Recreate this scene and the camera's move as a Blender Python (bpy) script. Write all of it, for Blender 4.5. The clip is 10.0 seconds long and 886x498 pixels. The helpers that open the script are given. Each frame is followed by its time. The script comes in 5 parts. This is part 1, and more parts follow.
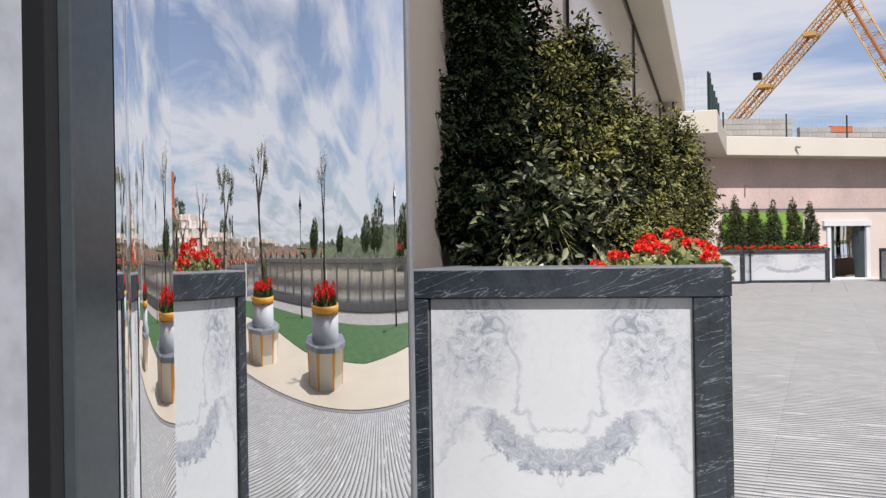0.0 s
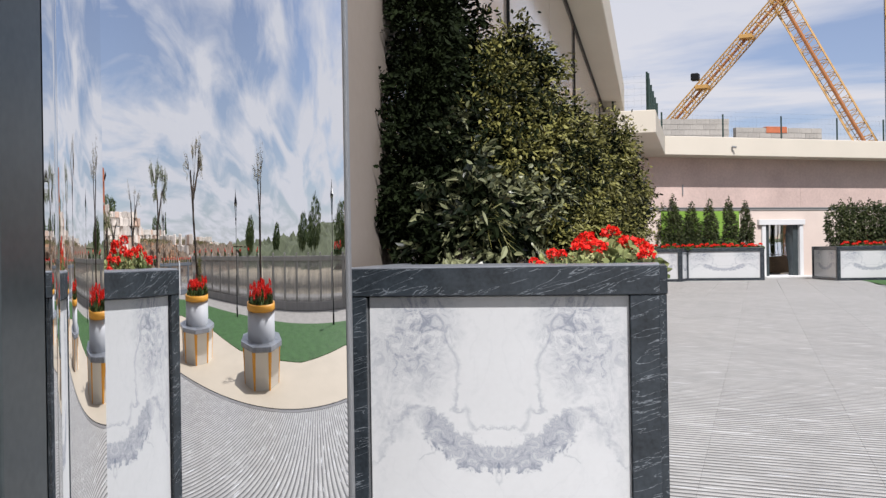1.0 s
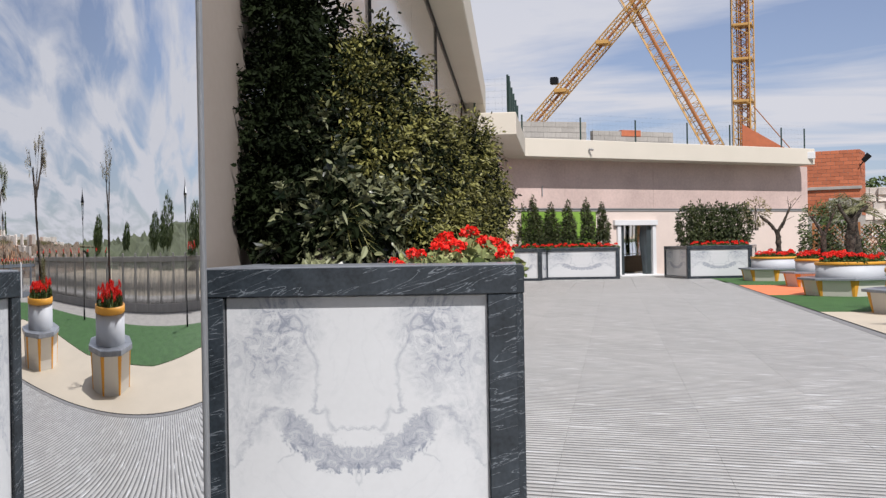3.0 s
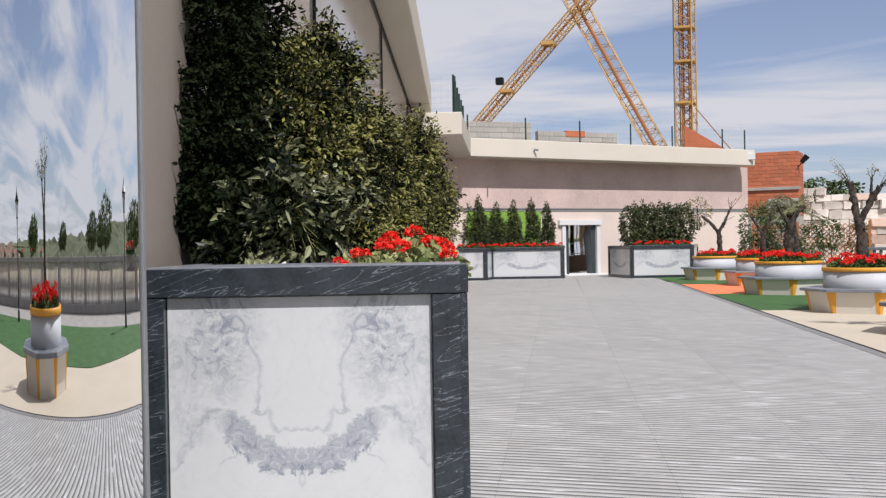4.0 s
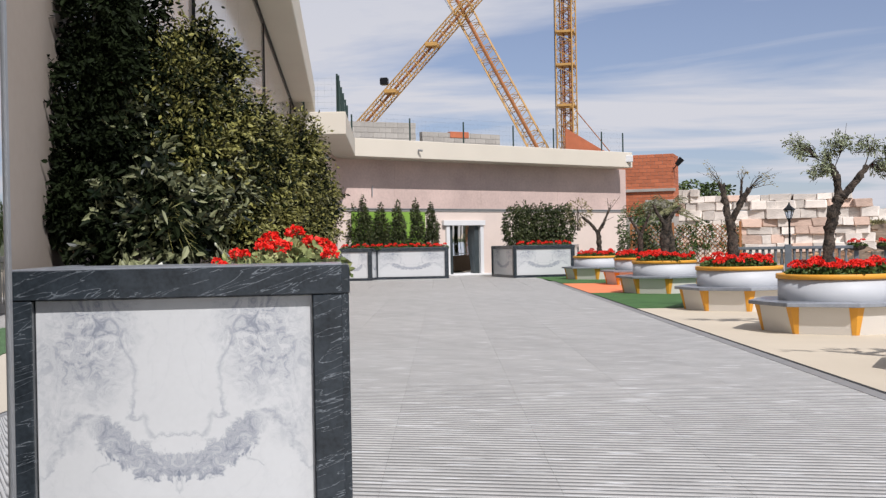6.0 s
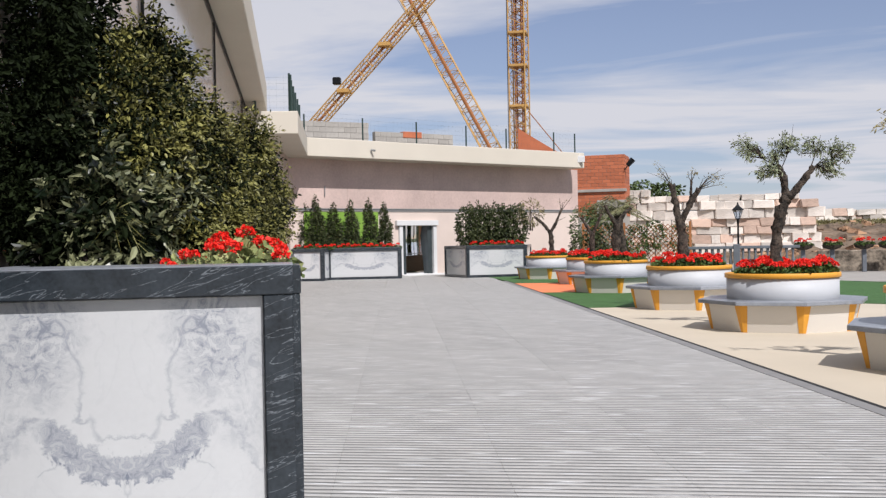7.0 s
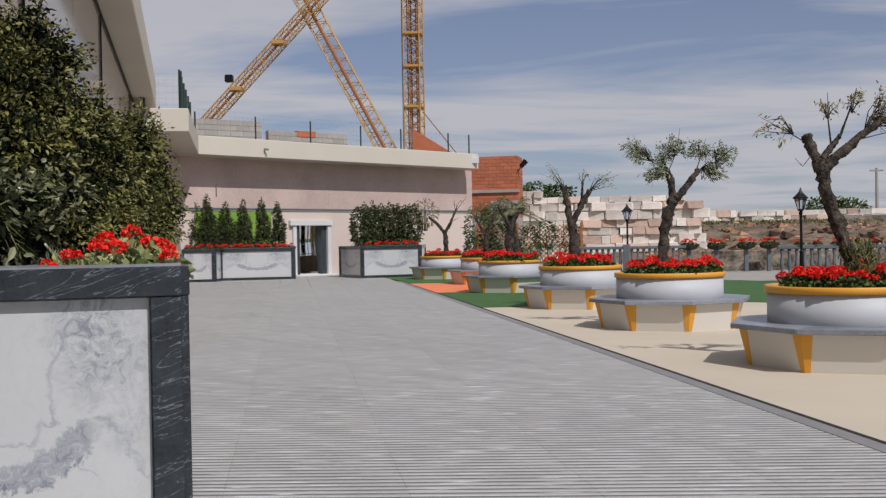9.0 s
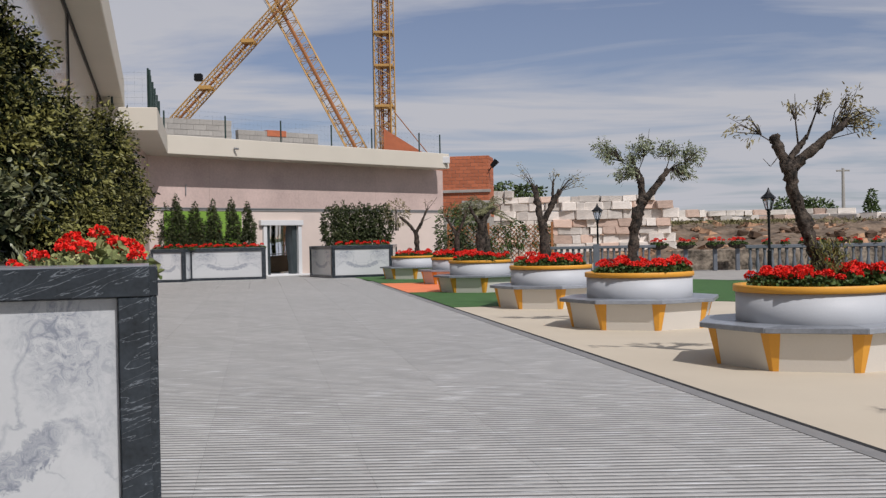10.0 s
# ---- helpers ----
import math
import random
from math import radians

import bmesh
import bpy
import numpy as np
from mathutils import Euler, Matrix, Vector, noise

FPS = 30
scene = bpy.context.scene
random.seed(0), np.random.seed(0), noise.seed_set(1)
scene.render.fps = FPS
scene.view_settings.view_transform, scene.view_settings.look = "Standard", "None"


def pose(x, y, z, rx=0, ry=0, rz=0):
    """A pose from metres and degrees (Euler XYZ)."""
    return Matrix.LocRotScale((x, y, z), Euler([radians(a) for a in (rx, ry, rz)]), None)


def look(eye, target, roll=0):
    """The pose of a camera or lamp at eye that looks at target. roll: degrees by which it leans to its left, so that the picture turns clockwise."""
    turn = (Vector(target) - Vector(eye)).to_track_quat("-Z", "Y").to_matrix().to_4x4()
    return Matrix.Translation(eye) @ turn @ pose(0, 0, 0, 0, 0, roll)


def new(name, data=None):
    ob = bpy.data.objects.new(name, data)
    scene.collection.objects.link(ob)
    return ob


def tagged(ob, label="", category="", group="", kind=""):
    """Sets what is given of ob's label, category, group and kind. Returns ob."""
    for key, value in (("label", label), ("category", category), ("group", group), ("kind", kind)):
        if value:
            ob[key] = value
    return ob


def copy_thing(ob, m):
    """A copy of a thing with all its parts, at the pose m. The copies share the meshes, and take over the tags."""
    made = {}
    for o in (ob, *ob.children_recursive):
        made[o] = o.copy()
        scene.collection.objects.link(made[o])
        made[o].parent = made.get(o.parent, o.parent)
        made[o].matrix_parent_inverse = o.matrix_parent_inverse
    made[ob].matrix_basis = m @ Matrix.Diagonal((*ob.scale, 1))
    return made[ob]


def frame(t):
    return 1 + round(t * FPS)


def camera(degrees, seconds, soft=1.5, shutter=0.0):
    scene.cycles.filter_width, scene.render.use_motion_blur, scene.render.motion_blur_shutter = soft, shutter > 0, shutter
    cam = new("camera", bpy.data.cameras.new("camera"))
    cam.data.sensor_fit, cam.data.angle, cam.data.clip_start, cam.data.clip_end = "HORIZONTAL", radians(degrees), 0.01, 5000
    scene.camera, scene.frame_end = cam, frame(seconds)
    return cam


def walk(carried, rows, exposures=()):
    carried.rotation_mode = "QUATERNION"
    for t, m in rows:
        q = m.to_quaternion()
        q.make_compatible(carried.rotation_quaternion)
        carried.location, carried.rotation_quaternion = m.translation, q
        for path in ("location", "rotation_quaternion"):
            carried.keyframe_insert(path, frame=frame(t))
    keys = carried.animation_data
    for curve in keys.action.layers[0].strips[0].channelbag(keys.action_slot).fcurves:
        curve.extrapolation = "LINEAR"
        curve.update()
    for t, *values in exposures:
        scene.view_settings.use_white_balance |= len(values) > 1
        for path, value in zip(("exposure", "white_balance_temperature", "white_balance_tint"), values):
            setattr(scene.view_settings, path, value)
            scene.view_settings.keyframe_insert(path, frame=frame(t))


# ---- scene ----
cam = camera(46.42, 10.0, soft=1.35)
ROWS = [
    (0.0, 0.0034, 0.0188, 1.2981, 30.937, 0.163, 0.957),
    (0.5, 0.0064, 0.0311, 1.2957, 29.284, 0.088, 1.008),
    (1.0, 0.0093, 0.0321, 1.2981, 27.711, -0.001, 0.901),
    (1.5, 0.0137, 0.0328, 1.2969, 25.733, -0.078, 0.976),
    (2.0, 0.0192, 0.0335, 1.2944, 23.528, -0.056, 1.100),
    (2.5, 0.0203, 0.0378, 1.2962, 21.939, -0.044, 1.053),
    (3.0, 0.0243, 0.0410, 1.2972, 20.162, -0.122, 0.978),
    (4.5, 0.0331, 0.0503, 1.2965, 15.833, -0.179, 1.054),
    (5.0, 0.0361, 0.0503, 1.2974, 14.339, -0.176, 1.092),
    (5.5, 0.0382, 0.0550, 1.2968, 12.494, -0.238, 1.060),
    (7.0, 0.0441, 0.0694, 1.2960, 8.192, -0.335, 1.128),
    (7.5, 0.0447, 0.0716, 1.2971, 7.100, -0.350, 1.115),
    (8.0, 0.0457, 0.0784, 1.2981, 5.373, -0.371, 1.057),
    (8.5, 0.0464, 0.0913, 1.2963, 3.476, -0.413, 1.064),
    (9.0, 0.0467, 0.0954, 1.2967, 2.364, -0.434, 1.073),
    (9.5, 0.0509, 0.0906, 1.2962, 1.239, -0.458, 1.129),
    (10.0, 0.0484, 0.1000, 1.2976, 0.760, -0.479, 1.123),
]
walk(cam, [(t, pose(x, y, z, 90 + pitch, roll, yaw)) for t, x, y, z, yaw, pitch, roll in ROWS],
     exposures=[(0.0, 0.05, 6230, 13), (0.6, 0.05, 6230, 13), (3.0, -0.05, 6230, 13), (5.2, -0.09, 6230, 13), (7.3, -0.05, 6230, 13), (8.2, -0.34, 6230, 13), (9.0, -0.56, 6230, 13), (10.0, -0.51, 6230, 13)])

# ---- world and sun ----
SUN_FROM = Vector((0.50, -0.72, 0.97)).normalized()
world = bpy.data.worlds.new("sky")
scene.world = world
world.use_nodes = True
wn, wl = world.node_tree.nodes, world.node_tree.links
wn.clear()
w_out = wn.new("ShaderNodeOutputWorld")
w_bg = wn.new("ShaderNodeBackground")
w_sky = wn.new("ShaderNodeTexSky")
w_sky.sky_type = "NISHITA"
w_sky.sun_disc = False
w_sky.sun_elevation = math.asin(SUN_FROM.z)
w_sky.sun_rotation = math.atan2(SUN_FROM.x, SUN_FROM.y)
w_sky.air_density, w_sky.dust_density, w_sky.ozone_density = 1.0, 0.3, 4.0
w_geo = wn.new("ShaderNodeTexCoord")
w_sep = wn.new("ShaderNodeSeparateXYZ")
wl.new(w_geo.outputs["Generated"], w_sep.inputs[0])


def w_math(op, a, b=None):
    m = wn.new("ShaderNodeMath")
    m.operation = op
    for i, v in enumerate((a, b)):
        if v is None:
            continue
        if isinstance(v, (int, float)):
            m.inputs[i].default_value = v
        else:
            wl.new(v, m.inputs[i])
    return m.outputs[0]


# clouds lie on a flat layer overhead: the view ray is met with a plane
w_zz = w_math("MAXIMUM", w_math("ADD", w_sep.outputs[2], 0.06), 0.03)
w_cmb = wn.new("ShaderNodeCombineXYZ")
wl.new(w_math("DIVIDE", w_sep.outputs[0], w_zz), w_cmb.inputs[0])
wl.new(w_math("DIVIDE", w_sep.outputs[1], w_zz), w_cmb.inputs[1])
w_map = wn.new("ShaderNodeMapping")
w_map.inputs["Scale"].default_value = (0.36, 0.60, 1.0)
w_map.inputs["Location"].default_value = (2.3, 0.4, 0.0)
w_map.inputs["Rotation"].default_value = (0, 0, 0.25)
wl.new(w_cmb.outputs[0], w_map.inputs[0])
w_noise = wn.new("ShaderNodeTexNoise")
w_noise.inputs["Scale"].default_value = 1.3
w_noise.inputs["Detail"].default_value = 9.0
w_noise.inputs["Roughness"].default_value = 0.55
w_noise.inputs["Distortion"].default_value = 0.5
wl.new(w_map.outputs[0], w_noise.inputs["Vector"])
w_ramp = wn.new("ShaderNodeValToRGB")
w_ramp.color_ramp.elements[0].position, w_ramp.color_ramp.elements[0].color = 0.39, (0, 0, 0, 1)
w_ramp.color_ramp.elements[1].position, w_ramp.color_ramp.elements[1].color = 0.57, (1, 1, 1, 1)
wl.new(w_noise.outputs["Fac"], w_ramp.inputs[0])
w_mix = wn.new("ShaderNodeMix")
w_mix.data_type = "RGBA"
# thin white haze gathers towards the horizon
w_haze = w_math("MULTIPLY", w_math("MAXIMUM", w_math("SUBTRACT", 1.0, w_math("DIVIDE", w_math("ABSOLUTE", w_sep.outputs[2]), 0.28)), 0.0), 0.22)
wl.new(w_math("ADD", w_math("MULTIPLY", w_ramp.outputs[0], 0.70), w_math("ADD", w_haze, 0.20)), w_mix.inputs["Factor"])
w_tint = wn.new("ShaderNodeMix")
w_tint.data_type, w_tint.blend_type = "RGBA", "MULTIPLY"
w_tint.inputs["Factor"].default_value = 1.0
w_tint.inputs["B"].default_value = (0.90, 0.96, 1.12, 1)
wl.new(w_sky.outputs[0], w_tint.inputs["A"])
wl.new(w_tint.outputs["Result"], w_mix.inputs["A"])
w_mix.inputs["B"].default_value = (9.2, 9.2, 9.5, 1)
wl.new(w_mix.outputs["Result"], w_bg.inputs[0])
w_bg.inputs[1].default_value = 0.076
wl.new(w_bg.outputs[0], w_out.inputs[0])

sun_data = bpy.data.lights.new("sun", "SUN")
sun_data.energy, sun_data.angle, sun_data.color = 5.0, radians(0.6), (1.0, 0.96, 0.91)
sun = new("sun", sun_data)
sun.matrix_world = look(SUN_FROM * 50, (0, 0, 0))

# ---- materials ----


def mat(name, col, rough=0.6, metal=0.0, var=0.15, scale=3.0, bump=0.1, fine=40.0, island=0.0, objrand=0.0, spec=0.4):
    """A surface with grain at two scales, bump, and variation piece by piece."""
    m = bpy.data.materials.new(name)
    m.use_nodes = True
    n, l = m.node_tree.nodes, m.node_tree.links
    b = n["Principled BSDF"]
    b.inputs["Roughness"].default_value = rough
    b.inputs["Metallic"].default_value = metal
    b.inputs["Specular IOR Level"].default_value = spec
    tc = n.new("ShaderNodeTexCoord")
    n1, n2 = n.new("ShaderNodeTexNoise"), n.new("ShaderNodeTexNoise")
    n1.inputs["Scale"].default_value, n1.inputs["Detail"].default_value = scale, 5
    n2.inputs["Scale"].default_value, n2.inputs["Detail"].default_value = fine, 3
    l.new(tc.outputs["Object"], n1.inputs["Vector"])
    l.new(tc.outputs["Object"], n2.inputs["Vector"])
    add = n.new("ShaderNodeMath")
    add.operation = "MULTIPLY_ADD"
    l.new(n1.outputs["Fac"], add.inputs[0])
    add.inputs[1].default_value = 0.65
    half = n.new("ShaderNodeMath")
    half.operation = "MULTIPLY"
    half.inputs[1].default_value = 0.35
    l.new(n2.outputs["Fac"], half.inputs[0])
    l.new(half.outputs[0], add.inputs[2])
    last = add.outputs[0]
    for src, amount in ((("ShaderNodeNewGeometry", "Random Per Island"), island), (("ShaderNodeObjectInfo", "Random"), objrand)):
        if amount:
            g = n.new(src[0])
            k = n.new("ShaderNodeMath")
            k.operation = "MULTIPLY_ADD"
            k.inputs[1].default_value = amount
            l.new(g.outputs[src[1]], k.inputs[0])
            l.new(last, k.inputs[2])
            o = n.new("ShaderNodeMath")
            o.operation = "SUBTRACT"
            o.inputs[1].default_value = amount / 2
            l.new(k.outputs[0], o.inputs[0])
            last = o.outputs[0]
    r = n.new("ShaderNodeValToRGB")
    c = Vector(col)
    r.color_ramp.elements[0].position, r.color_ramp.elements[1].position = 0.25, 0.75
    r.color_ramp.elements[0].color = (*(c * (1 - var)), 1)
    r.color_ramp.elements[1].color = (*[min(1, v) for v in c * (1 + var)], 1)
    l.new(last, r.inputs[0])
    l.new(r.outputs[0], b.inputs["Base Color"])
    if bump:
        bp = n.new("ShaderNodeBump")
        bp.inputs["Strength"].default_value = bump
        bp.inputs["Distance"].default_value = 0.02
        l.new(n2.outputs["Fac"], bp.inputs["Height"])
        l.new(bp.outputs[0], b.inputs["Normal"])
    return m


def leaf_mat(name, dark, light, rough=0.45, spec=0.5, start=0.40):
    m = bpy.data.materials.new(name)
    m.use_nodes = True
    n, l = m.node_tree.nodes, m.node_tree.links
    b = n["Principled BSDF"]
    g = n.new("ShaderNodeNewGeometry")
    tc = n.new("ShaderNodeTexCoord")
    ns = n.new("ShaderNodeTexNoise")
    ns.inputs["Scale"].default_value = 2.5
    l.new(tc.outputs["Object"], ns.inputs["Vector"])
    ad = n.new("ShaderNodeMath")
    ad.operation = "MULTIPLY_ADD"
    ad.inputs[1].default_value = 0.55
    l.new(g.outputs["Random Per Island"], ad.inputs[0])
    l.new(ns.outputs["Fac"], ad.inputs[2])
    r = n.new("ShaderNodeValToRGB")
    r.color_ramp.elements[0].position, r.color_ramp.elements[1].position = start, 1.05 / 1.1
    r.color_ramp.elements[0].color, r.color_ramp.elements[1].color = (*dark, 1), (*light, 1)
    l.new(ad.outputs[0], r.inputs[0])
    l.new(r.outputs[0], b.inputs["Base Color"])
    b.inputs["Roughness"].default_value = rough
    b.inputs["Specular IOR Level"].default_value = spec
    b.inputs["Subsurface Weight"].default_value = 0.0
    return m


def marble_white():
    """White marble with a book-matched grey vein round the middle of each panel."""
    m = mat("white_marble", (0.50, 0.508, 0.51), 0.16, var=0.05, scale=2.2, bump=0.01)
    n, l = m.node_tree.nodes, m.node_tree.links
    b = n["Principled BSDF"]
    base = b.inputs["Base Color"].links[0].from_socket
    tc = n.new("ShaderNodeTexCoord")
    sep = n.new("ShaderNodeSeparateXYZ")
    l.new(tc.outputs["Object"], sep.inputs[0])

    def mm(op, a, c=None, d=None):
        k = n.new("ShaderNodeMath")
        k.operation = op
        for i, v in enumerate((a, c, d)):
            if v is None:
                continue
            if isinstance(v, (int, float)):
                k.inputs[i].default_value = v
            else:
                l.new(v, k.inputs[i])
        return k.outputs[0]

    ax = mm("ABSOLUTE", sep.outputs[0])
    up = mm("SUBTRACT", sep.outputs[2], 0.032)
    cm = n.new("ShaderNodeCombineXYZ")
    l.new(ax, cm.inputs[0])
    l.new(sep.outputs[2], cm.inputs[2])
    ns = n.new("ShaderNodeTexNoise")
    ns.inputs["Scale"].default_value, ns.inputs["Detail"].default_value, ns.inputs["Roughness"].default_value = 5.0, 8, 0.66
    l.new(cm.outputs[0], ns.inputs["Vector"])
    wob = mm("MULTIPLY", mm("SUBTRACT", ns.outputs["Fac"], 0.5), 0.42)
    def rng_map(v, lo, hi, top=1.0):
        k = n.new("ShaderNodeMapRange")
        k.inputs["From Min"].default_value, k.inputs["From Max"].default_value, k.inputs["To Max"].default_value = lo, hi, top
        l.new(v, k.inputs["Value"])
        return k.outputs[0]

    zw = mm("ADD", up, mm("MULTIPLY", wob, 0.42))
    xw = mm("ADD", ax, mm("MULTIPLY", wob, 0.42))

    def line(x0, z0, x1, z1, width):
        """A thin vein along a segment, in panel coordinates."""
        dx, dz = x1 - x0, z1 - z0
        q = dx * dx + dz * dz
        px, pz = mm("SUBTRACT", xw, x0), mm("SUBTRACT", zw, z0)
        h = mm("MINIMUM", mm("MAXIMUM", mm("DIVIDE", mm("ADD", mm("MULTIPLY", px, dx), mm("MULTIPLY", pz, dz)), q), 0.0), 1.0)
        ex, ez = mm("SUBTRACT", px, mm("MULTIPLY", h, dx)), mm("SUBTRACT", pz, mm("MULTIPLY", h, dz))
        return rng_map(mm("SQRT", mm("ADD", mm("MULTIPLY", ex, ex), mm("MULTIPLY", ez, ez))), width, 0.0)

    # a broad bowl-shaped vein with ragged edges
    n2 = n.new("ShaderNodeTexNoise")
    n2.inputs["Scale"].default_value, n2.inputs["Detail"].default_value, n2.inputs["Roughness"].default_value, n2.inputs["Distortion"].default_value = 15.0, 8, 0.66, 1.9
    l.new(cm.outputs[0], n2.inputs["Vector"])
    fray = mm("MULTIPLY", mm("SUBTRACT", n2.outputs["Fac"], 0.5), 0.22)
    bowl = mm("SUBTRACT", mm("MULTIPLY", mm("MULTIPLY", ax, ax), 2.0), 0.205)
    off = mm("ADD", mm("ADD", mm("SUBTRACT", up, bowl), mm("MULTIPLY", wob, 0.5)), fray)
    ring = mm("DIVIDE", mm("ABSOLUTE", off), mm("ADD", 1.0, mm("MULTIPLY", ax, 2.2)))
    low = rng_map(mm("ADD", ax, mm("MULTIPLY", wob, 0.5)), 0.37, 0.30)
    grain = mm("MINIMUM", mm("ADD", mm("MULTIPLY", rng_map(n2.outputs["Fac"], 0.46, 0.60), 0.75), rng_map(mm("ABSOLUTE", mm("SUBTRACT", n2.outputs["Fac"], 0.46)), 0.022, 0.0, 0.6)), 1.0)
    broad = mm("MULTIPLY", mm("MULTIPLY", rng_map(ring, 0.058, 0.040), low), mm("ADD", mm("MULTIPLY", grain, 0.66), 0.34))
    n3 = n.new("ShaderNodeTexNoise")
    n3.inputs["Scale"].default_value, n3.inputs["Detail"].default_value, n3.inputs["Distortion"].default_value = 2.6, 7, 0.5
    l.new(cm.outputs[0], n3.inputs["Vector"])
    thin = rng_map(mm("ABSOLUTE", mm("SUBTRACT", n3.outputs["Fac"], 0.53)), 0.010, 0.0)
    vein = ((0.36, 0.04, 0.44, -0.11, 0.016), (0.44, -0.11, 0.53, -0.27, 0.014), (0.21, 0.28, 0.165, 0.20, 0.010), (0.165, 0.20, 0.158, 0.10, 0.014), (0.158, 0.10, 0.195, 0.0, 0.014),
            (0.195, 0.0, 0.125, 0.0, 0.012), (0.125, 0.0, 0.105, -0.075, 0.016), (0.105, -0.075, 0.0, -0.062, 0.008), (0.42, 0.22, 0.43, 0.14, 0.007), (0.0, -0.21, 0.0, -0.30, 0.008), (0.24, -0.17, 0.33, -0.20, 0.009))
    lines = 0.0
    for seg in vein:
        lines = mm("MAXIMUM", line(*seg), lines)
    # mottled grey towards the upper corners
    dx, dz = mm("SUBTRACT", ax, mm("ADD", 0.30, mm("MULTIPLY", mm("SUBTRACT", 0.45, sep.outputs[2]), 0.25))), mm("MULTIPLY", mm("SUBTRACT", sep.outputs[2], 0.40), 0.42)
    spot = rng_map(mm("ADD", mm("SQRT", mm("ADD", mm("MULTIPLY", dx, dx), mm("MULTIPLY", dz, dz))), wob), 0.23, 0.02)
    cloud = mm("MULTIPLY", spot, mm("ADD", mm("MULTIPLY", grain, 0.85), 0.08))
    tot = mm("MINIMUM", mm("ADD", mm("ADD", mm("MULTIPLY", broad, 1.0), mm("MULTIPLY", mm("MULTIPLY", lines, rng_map(ns.outputs["Fac"], 0.34, 0.56)), 0.48)), mm("ADD", mm("MULTIPLY", thin, 0.05), mm("MULTIPLY", cloud, 1.15))), 1.0)
    mx = n.new("ShaderNodeMix")
    mx.data_type = "RGBA"
    l.new(tot, mx.inputs["Factor"])
    l.new(base, mx.inputs["A"])
    mx.inputs["B"].default_value = (0.165, 0.185, 0.23, 1)
    l.new(mx.outputs["Result"], b.inputs["Base Color"])
    return m


def marble_dark():
    m = mat("dark_marble", (0.024, 0.030, 0.036), 0.24, var=0.6, scale=9, bump=0.02, fine=60)
    n, l = m.node_tree.nodes, m.node_tree.links
    b = n["Principled BSDF"]
    base = b.inputs["Base Color"].links[0].from_socket
    tc = n.new("ShaderNodeTexCoord")
    mp = n.new("ShaderNodeMapping")
    turn = n.new("ShaderNodeMapping")
    turn.inputs["Rotation"].default_value = (0.2, 0.30, 0.2)
    l.new(tc.outputs["Object"], turn.inputs[0])
    mp.inputs["Scale"].default_value = (1.7, 8.0, 15.0)
    l.new(turn.outputs[0], mp.inputs[0])
    ns = n.new("ShaderNodeTexNoise")
    ns.inputs["Scale"].default_value, ns.inputs["Detail"].default_value, ns.inputs["Distortion"].default_value = 1.9, 10, 0.5
    l.new(mp.outputs[0], ns.inputs["Vector"])
    r = n.new("ShaderNodeMapRange")
    off = n.new("ShaderNodeMath")
    off.operation = "SUBTRACT"
    off.inputs[1].default_value = 0.53
    l.new(ns.outputs["Fac"], off.inputs[0])
    ab = n.new("ShaderNodeMath")
    ab.operation = "ABSOLUTE"
    l.new(off.outputs[0], ab.inputs[0])
    r.inputs["From Min"].default_value, r.inputs["From Max"].default_value, r.inputs["To Max"].default_value = 0.011, 0.0, 0.34
    l.new(ab.outputs[0], r.inputs["Value"])
    mx = n.new("ShaderNodeMix")
    mx.data_type = "RGBA"
    l.new(r.outputs[0], mx.inputs["Factor"])
    l.new(base, mx.inputs["A"])
    mx.inputs["B"].default_value = (0.42, 0.46, 0.50, 1)
    l.new(mx.outputs["Result"], b.inputs["Base Color"])
    return m


